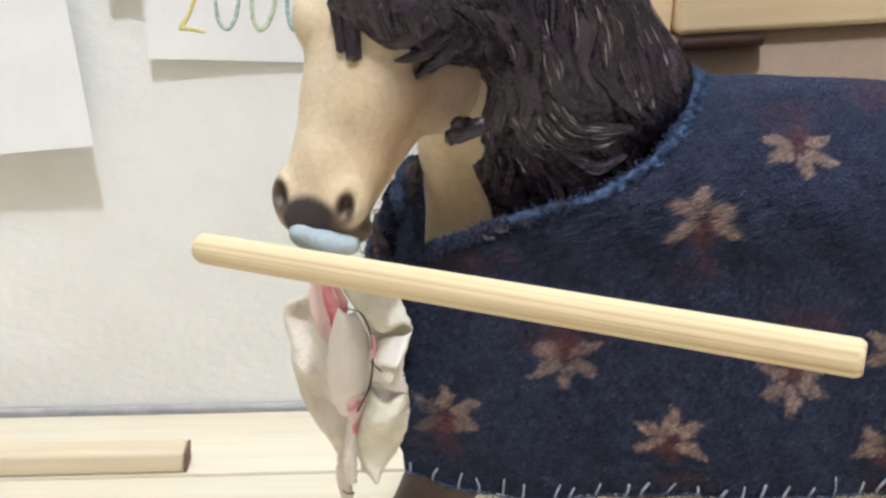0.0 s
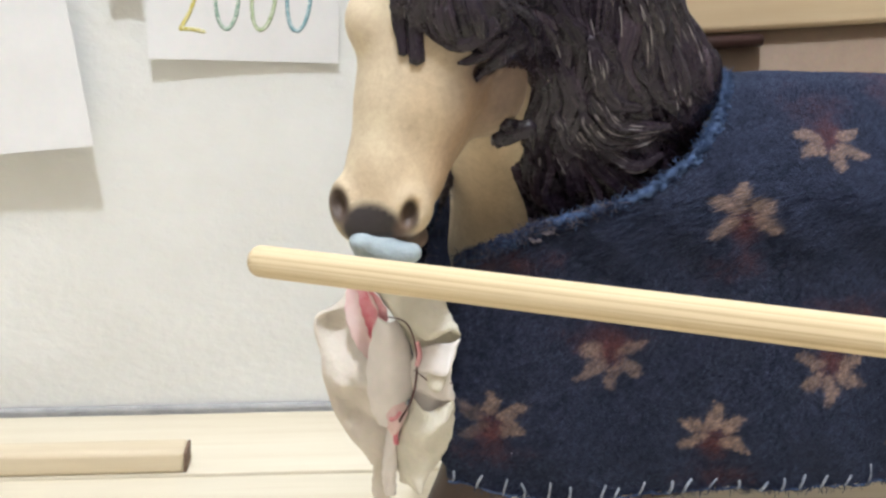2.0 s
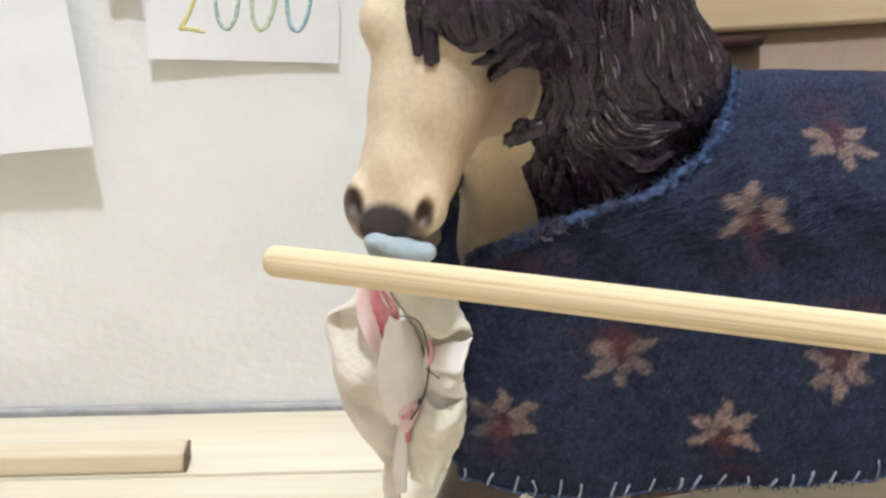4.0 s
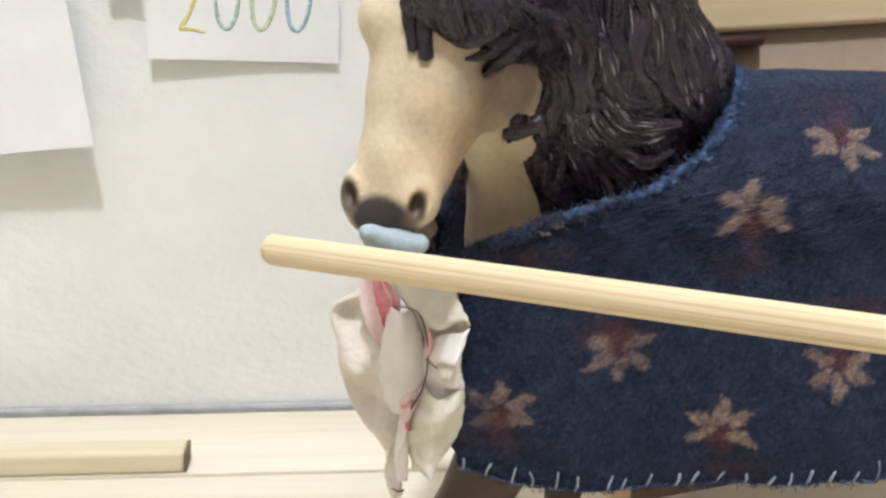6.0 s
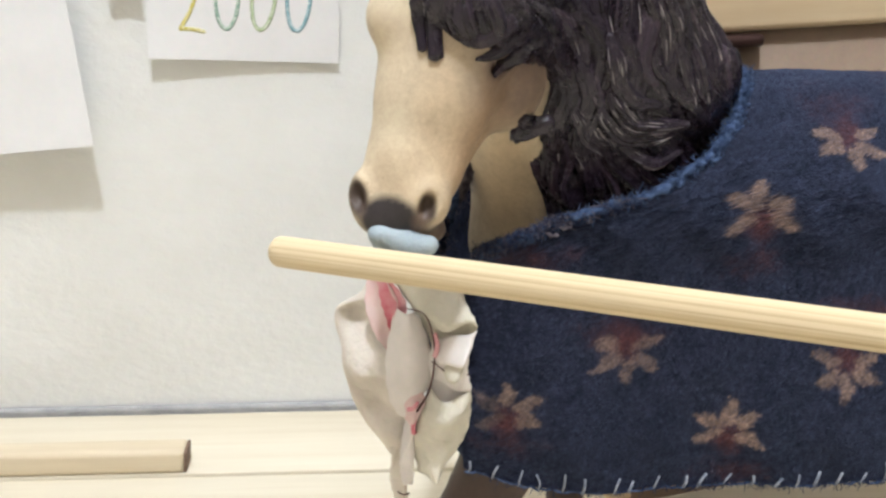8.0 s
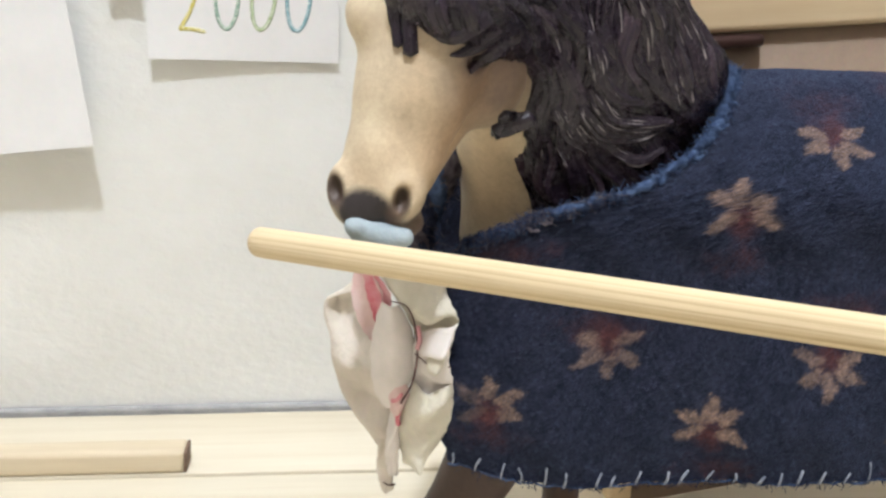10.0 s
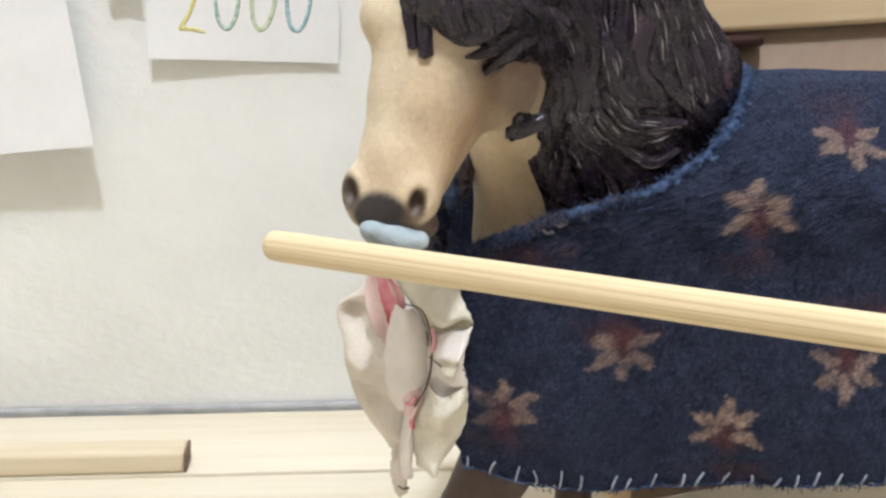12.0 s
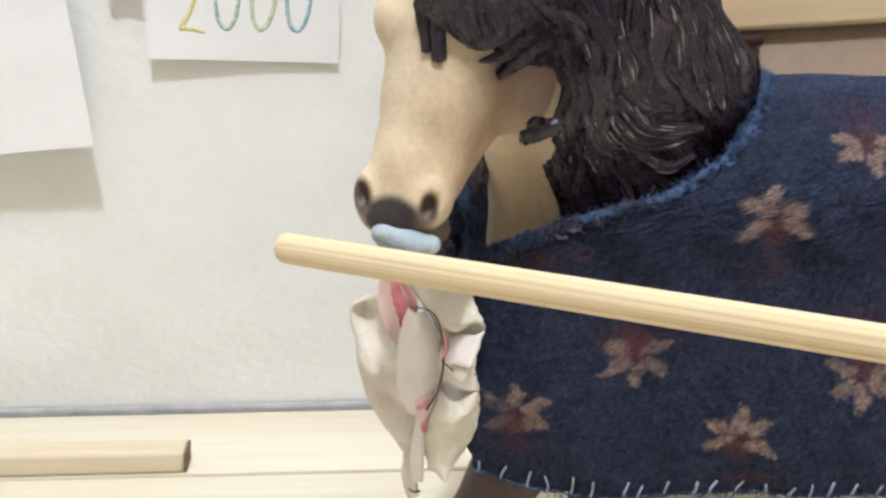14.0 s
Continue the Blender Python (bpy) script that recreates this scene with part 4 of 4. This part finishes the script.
    # fluffy unbound edge at the throat
    for name, count, mat in (("throat_fluff", 2400, M_NAVY_YARN), ("throat_fluff", 800, M_GREY_YARN), ("throat_fluff", 900, M_YARN)):
        hairs = []
        for k in range(count):
            sv = np.array([collar_rng.uniform(0.064, throat + 0.004)])
            a = cloth_place(edge_x(sv) + abs(collar_rng.normal(0, 0.0016)), sv)[0] + collar_rng.normal(0, 0.0004, 3)
            hairs.append(tube(spline([a, a + collar_rng.normal(0, 0.0007, 3) + (-0.0001, -0.0002, 0.0002), a + collar_rng.normal(0, 0.0008, 3) + (-0.0003, -0.0003, 0.0003)], 5), collar_rng.uniform(0.00005, 0.00011), 3))
        v, f = joined(hairs)
        part_mesh(name, from_arrays(name, v, f), mat, cloth, kind="stuff")
    # loose pale yarn loops at the throat
    for cx, cz, rr, turn in ((-0.0580, 0.1750, 0.0024, 0.4), (-0.0560, 0.1762, 0.0015, 2.2)):
        g = np.linspace(turn, turn + 4.6, 16)
        sv = up_cloth(cz + rr * 0.7 * np.sin(g))
        p = cloth_place(cx + rr * np.cos(g), sv)
        p[:, 1] -= 0.0008
        p += collar_rng.normal(0, 0.00015, p.shape)
        v, f = tube(p, 0.00045 * (1 + 0.3 * np.sin(g * 7)), 6)
        part_mesh("yarn_loop", from_arrays("yarn_loop", v, f), M_GREY_YARN, cloth, "loose pale yarn loop")
    return cloth


# ---- the rosette on the chest ----
def petal(name, left, right, bulge, material, parent, seed, wrinkle=0.0006, label="", folds=()):
    """A folded piece of cloth between two edges, bulging towards the front."""
    n, m = 34, 22
    a, b = spline(left, n), spline(right, n)
    rng = np.random.default_rng(seed)
    ph = rng.uniform(0, 6.28, 4)
    vs, fs = [], []
    for layer in (0, 1):
        for i in range(n):
            for j in range(m):
                t, s = j / (m - 1), i / (n - 1)
                p = a[i] * (1 - t) + b[i] * t
                w = wrinkle * (math.sin(5 * s + 4 * t + ph[0]) + 0.6 * math.sin(8 * t - 3 * s + ph[1]) + 0.35 * math.sin(15 * s + ph[2] + 8 * t))
                hold = min(1.0, 4 * t, 4 * (1 - t) + 0.15)
                w -= hold * sum(amp * math.exp(-(((s + lean * t - at) / wide) ** 2)) for at, wide, amp, lean in folds)
                frayed = 0.00015 * math.sin(40 * s + ph[3]) * (t in (0.0, 1.0))
                vs.append((p[0] + frayed, p[1] - bulge * math.sin(t * math.pi) ** 0.8 + w + layer * 0.0006, p[2] + w * 0.4))
    k = n * m
    for i in range(n - 1):
        for j in range(m - 1):
            q = (i * m + j, i * m + j + 1, (i + 1) * m + j + 1, (i + 1) * m + j)
            fs += [q[::-1], tuple(k + x for x in q)]
    rim = [j for j in range(m)] + [i * m + m - 1 for i in range(1, n)] + [(n - 1) * m + j for j in range(m - 2, -1, -1)] + [i * m for i in range(n - 2, 0, -1)]
    fs += [(x, y, k + y, k + x) for x, y in zip(rim, rim[1:] + rim[:1])]
    part_mesh(name, from_arrays(name, vs, fs), material, parent, label)


def build_rosette():
    ros = thing("cloth_rosette", ROOT, "crumpled white cloth rosette with pink stains on the chest", "rosette")
    petal("petal", [(-0.1035, -0.0260, 0.1558), (-0.1060, -0.0250, 0.1508), (-0.1136, -0.0222, 0.1440), (-0.1124, -0.0240, 0.1343), (-0.1112, -0.0262, 0.1240), (-0.1070, -0.0300, 0.1126), (-0.1008, -0.0330, 0.1050)],
          [(-0.0975, -0.0280, 0.1583), (-0.0983, -0.0320, 0.1453), (-0.0937, -0.0380, 0.1350), (-0.0917, -0.0400, 0.1224), (-0.0939, -0.0370, 0.1079)], 0.003, M_CLOTH, ros, 1, 0.0008, "", ((0.40, 0.11, -0.0058, 0.05), (0.58, 0.05, 0.0058, 0.08), (0.70, 0.05, -0.0022, -0.15), (0.78, 0.06, 0.0020, -0.2)))
    petal("petal", [(-0.1044, -0.0310, 0.1564), (-0.1052, -0.0325, 0.1489), (-0.1026, -0.0345, 0.1416), (-0.0991, -0.0360, 0.1365)],
          [(-0.0999, -0.0340, 0.1578), (-0.0968, -0.0375, 0.1522), (-0.0970, -0.0385, 0.1453), (-0.0974, -0.0375, 0.1373)], -0.001, M_BLUSH, ros, 12, 0.0004)
    petal("petal", [(-0.1020, -0.0330, 0.1573), (-0.1012, -0.0350, 0.1518), (-0.0996, -0.0365, 0.1468), (-0.0984, -0.0375, 0.1415)],
          [(-0.0990, -0.0350, 0.1582), (-0.0947, -0.0388, 0.1528), (-0.0951, -0.0395, 0.1475), (-0.0971, -0.0385, 0.1417)], -0.001, M_PINK, ros, 2, 0.0004, "pink stained fold")
    petal("petal", [(-0.0968, -0.0400, 0.1512), (-0.0988, -0.0402, 0.1453), (-0.1002, -0.0410, 0.1368), (-0.0996, -0.0418, 0.1279), (-0.0972, -0.0415, 0.1216)],
          [(-0.0925, -0.0405, 0.1512), (-0.0894, -0.0418, 0.1450), (-0.0880, -0.0432, 0.1374), (-0.0890, -0.0438, 0.1305), (-0.0935, -0.0415, 0.1218)], 0.0026, M_CLOTH_COOL, ros, 3, 0.0004, "folded white middle petal")
    petal("petal", [(-0.0998, -0.0340, 0.1594), (-0.0940, -0.0370, 0.1511), (-0.0889, -0.0405, 0.1431), (-0.0864, -0.0430, 0.1378)],
          [(-0.0820, -0.0400, 0.1621), (-0.0795, -0.0480, 0.1565), (-0.0775, -0.0530, 0.1513), (-0.0802, -0.0500, 0.1417)], 0.004, M_CLOTH_PALE, ros, 4, 0.0009, "", ((0.30, 0.10, 0.002, -0.1), (0.66, 0.12, -0.0055, -0.05), (0.94, 0.08, 0.005, 0.0)))
    petal("petal", [(-0.0879, -0.0425, 0.1454), (-0.0892, -0.0435, 0.1381), (-0.0890, -0.0435, 0.1297), (-0.0916, -0.0430, 0.1199)],
          [(-0.0777, -0.0535, 0.1515), (-0.0798, -0.0525, 0.1431), (-0.0788, -0.0525, 0.1350), (-0.0790, -0.0510, 0.1267)], 0.003, M_CLOTH_COOL, ros, 5, 0.0008, "", ((0.18, 0.10, 0.004, 0.0), (0.62, 0.07, -0.003, -0.15)))
    petal("petal", [(-0.0888, -0.0450, 0.1306), (-0.0920, -0.0445, 0.1209), (-0.0932, -0.0435, 0.1125), (-0.0922, -0.0420, 0.1035)],
          [(-0.0788, -0.0520, 0.1347), (-0.0787, -0.0510, 0.1258), (-0.0812, -0.0500, 0.1170), (-0.0858, -0.0460, 0.1078)], 0.004, M_CLOTH_PALE, ros, 6, 0.0008, "", ((0.20, 0.12, 0.003, 0.1), (0.75, 0.06, 0.002, -0.3)))
    petal("petal", [(-0.1004, -0.0360, 0.1118), (-0.0991, -0.0370, 0.1061), (-0.0997, -0.0380, 0.0984), (-0.0987, -0.0390, 0.0929)],
          [(-0.0932, -0.0400, 0.1144), (-0.0946, -0.0400, 0.1081), (-0.0952, -0.0405, 0.1002), (-0.0948, -0.0405, 0.0936)], 0.0015, M_CLOTH, ros, 7, 0.0005)
    petal("petal", [(-0.0950, -0.0410, 0.1204), (-0.0964, -0.0420, 0.1131), (-0.0970, -0.0420, 0.1058), (-0.0963, -0.0420, 0.0994)],
          [(-0.0921, -0.0430, 0.1217), (-0.0926, -0.0435, 0.1141), (-0.0932, -0.0435, 0.1069), (-0.0934, -0.0430, 0.1010)], 0.0015, M_CLOTH_COOL, ros, 8, 0.0003)
    petal("petal", [(-0.0964, -0.0425, 0.1291), (-0.0974, -0.0425, 0.1253), (-0.0958, -0.0425, 0.1213), (-0.0939, -0.0428, 0.1189)],
          [(-0.0912, -0.0445, 0.1303), (-0.0900, -0.0450, 0.1272), (-0.0913, -0.0450, 0.1229), (-0.0927, -0.0438, 0.1192)], 0.002, M_BLUSH, ros, 9, 0.0004)
    for pts in ([(-0.0945, -0.0435, 0.1534), (-0.0904, -0.0455, 0.1528), (-0.0883, -0.0470, 0.1481), (-0.0878, -0.0475, 0.1403), (-0.0891, -0.0475, 0.1321), (-0.0923, -0.0465, 0.1250)],
                [(-0.0885, -0.0475, 0.1403), (-0.0833, -0.0520, 0.1383), (-0.0797, -0.0540, 0.1400)],
                [(-0.0977, -0.0415, 0.0966), (-0.0961, -0.0418, 0.0957), (-0.0945, -0.0420, 0.0962)]):
        v, f = tube(spline(pts, 24), np.linspace(0.00016, 0.00032, 24), 6)
        part_mesh("seam", from_arrays("seam", v, f), M_SEAM, ros, "dark gathered seam")
    for pts in ([(-0.0876, -0.0475, 0.1481), (-0.0871, -0.0478, 0.1450), (-0.0877, -0.0478, 0.1418)], [(-0.0920, -0.0465, 0.1278), (-0.0932, -0.0462, 0.1259), (-0.0945, -0.0455, 0.1251)],
                [(-0.0928, -0.0458, 0.1222), (-0.0933, -0.0455, 0.1198), (-0.0931, -0.0452, 0.1176)]):
        v, f = tube(spline(pts, 12), np.linspace(0.0005, 0.0007, 12), 6)
        part_mesh("stain", from_arrays("stain", v, f), M_PINK, ros, "small pink stained fold")
    return ros


# ---- stick and putty ----
def build_stick():
    stick = thing("wooden_stick", ROOT, "round light wooden stick held to the muzzle with putty", "stick")
    a, b = np.array((-0.1240, -0.0681, 0.1805)), np.array((0.0004, -0.1270, 0.1851))
    way = (b - a) / np.linalg.norm(b - a)
    side = np.cross(way, (0, 0, 1))
    side /= np.linalg.norm(side)
    up = np.cross(side, way)
    prof = [(0.0, 0.0022), (0.0006, 0.0029), (0.0016, 0.00335)] + [(t, 0.00342) for t in np.linspace(0.004, 0.176, 60)]
    full = np.linalg.norm(b - a)
    prof = [(t, r) for t, r in prof if t < full - 0.002] + [(full - 0.0012, 0.00340), (full - 0.0004, 0.0031), (full, 0.0026)]
    sides = 40
    vs, fs = [], []
    for t, r in prof:
        for k in range(sides):
            g = 2 * math.pi * k / sides
            rr = r * (1 + 0.010 * math.cos(7 * g + 1) + 0.008 * math.cos(16 * g))
            vs.append((t, rr * math.cos(g), rr * math.sin(g)))
    n = len(prof)
    for i in range(n - 1):
        for k in range(sides):
            fs.append((i * sides + k, i * sides + (k + 1) % sides, (i + 1) * sides + (k + 1) % sides, (i + 1) * sides + k))
    fs.append(tuple(range(sides))[::-1])
    me = from_arrays("shaft", vs, fs)
    shaft = part_mesh("shaft", me, M_DOWEL, stick)
    lay = Matrix((way, side, up)).transposed().to_4x4()
    lay.translation = a
    shaft.matrix_local = lay
    vs = [a + way * full] + [a + way * full + (side * math.cos(2 * math.pi * k / sides) + up * math.sin(2 * math.pi * k / sides)) * 0.0026 for k in range(sides)]
    part_mesh("end_face", from_arrays("end_face", vs, [(0, 1 + k, 1 + (k + 1) % sides) for k in range(sides)]), M_DOWEL_END, stick, "sawn end with darker grain")
    return stick


def build_putty():
    putty = thing("putty", ROOT, "pale blue putty between the muzzle and the stick", "putty")

    def field(q):
        d = blend([
            capsule(q, (-0.0998, -0.0705, 0.1842), (-0.0948, -0.0722, 0.1830), 0.0027, 0.0026),
            capsule(q, (-0.0948, -0.0722, 0.1830), (-0.0903, -0.0728, 0.1828), 0.0026, 0.0021),
            capsule(q, (-0.1001, -0.0650, 0.1811), (-0.0906, -0.0660, 0.1804), 0.0028, 0.0024),
            ellipsoid(q, (-0.1006, -0.0708, 0.1854), (0.0022, 0.003, 0.0016)),
        ], 0.0010)
        return d + 0.00012 * np.sin(q[..., 0] * 900) * np.sin(q[..., 2] * 700 + 1)

    v, f = surface(field, (-0.125, -0.085, 0.165), (-0.07, -0.05, 0.20), 0.0006)
    part_mesh("lump", from_arrays("lump", v, f), M_PUTTY, putty)
    return putty


build_desk()
build_papers()
build_unit()
build_lamp()
MOVING = [build_horse(), build_blanket(), build_rosette(), build_stick(), build_putty()]

TURNS = [
    (0, -0.0000, -0.0000, -0.0000, -0.00, 0.00, 0.00), (1, -0.0000, -0.0000, -0.0000, -0.00, 0.00, -0.00), (1.1, 0.0013, 0.0003, -0.0001, -0.01, -0.00, 0.70), (1.2, 0.0036, 0.0009, -0.0002, -0.02, -0.01, 1.89), (1.3, 0.0056, 0.0024, -0.0002, -0.05, 0.06, 4.80), (1.4, 0.0058, 0.0018, -0.0003, -0.03, 0.02, 4.10), (1.5, 0.0058, 0.0014, -0.0004, -0.03, -0.01, 3.05), (1.7, 0.0061, 0.0022, -0.0001, -0.06, 0.08, 4.80),
    (2, 0.0062, 0.0025, 0.0001, -0.09, 0.15, 5.27), (2.5, 0.0083, 0.0038, 0.0001, -0.04, 0.11, 7.97), (3, 0.0084, 0.0043, -0.0001, -0.01, 0.20, 8.80),
    (3.2, 0.0081, 0.0039, 0.0001, 0.07, 0.15, 6.81), (5.5, 0.0111, 0.0071, 0.0001, 0.16, 0.06, 4.30), (6, 0.0115, 0.0061, 0.0001, 0.18, 0.00, 2.81),
    (6.5, 0.0138, 0.0060, -0.0001, 0.23, 0.04, 4.44), (7, 0.0135, 0.0063, -0.0001, 0.12, -0.01, 4.70), (7.5, 0.0129, 0.0064, -0.0001, 0.12, 0.03, 4.19),
    (7.7, 0.0126, 0.0049, 0.0003, 0.16, 0.14, 3.77), (9.8, 0.0108, 0.0062, 0.0003, -0.14, -0.08, 2.78), (10, 0.0101, 0.0055, 0.0003, 0.01, 0.02, 1.26),
    (10.5, 0.0125, 0.0075, 0.0004, 0.11, -0.04, 4.68), (11, 0.0125, 0.0074, 0.0004, 0.09, -0.02, 4.35), (11.5, 0.0134, 0.0069, 0.0003, 0.14, -0.02, 3.74),
    (12, 0.0147, 0.0041, 0.0004, -0.11, -0.32, 1.18), (12.5, 0.0149, 0.0045, 0.0002, -0.02, -0.20, 1.36), (13, 0.0152, 0.0056, 0.0001, -0.01, -0.08, 3.41),
    (13.5, 0.0149, 0.0058, 0.0003, 0.04, -0.21, 2.39), (14, 0.0185, 0.0012, -0.0001, 0.03, -0.19, -0.13),
]


def motions():
    """The horse is turned and slid on the desk; all that it wears goes with it."""
    for ob in MOVING:
        walk(ob, [(t, pose(ROOT.x + x, ROOT.y + y, z, rx, ry, rz)) for t, x, y, z, rx, ry, rz in TURNS])


motions()
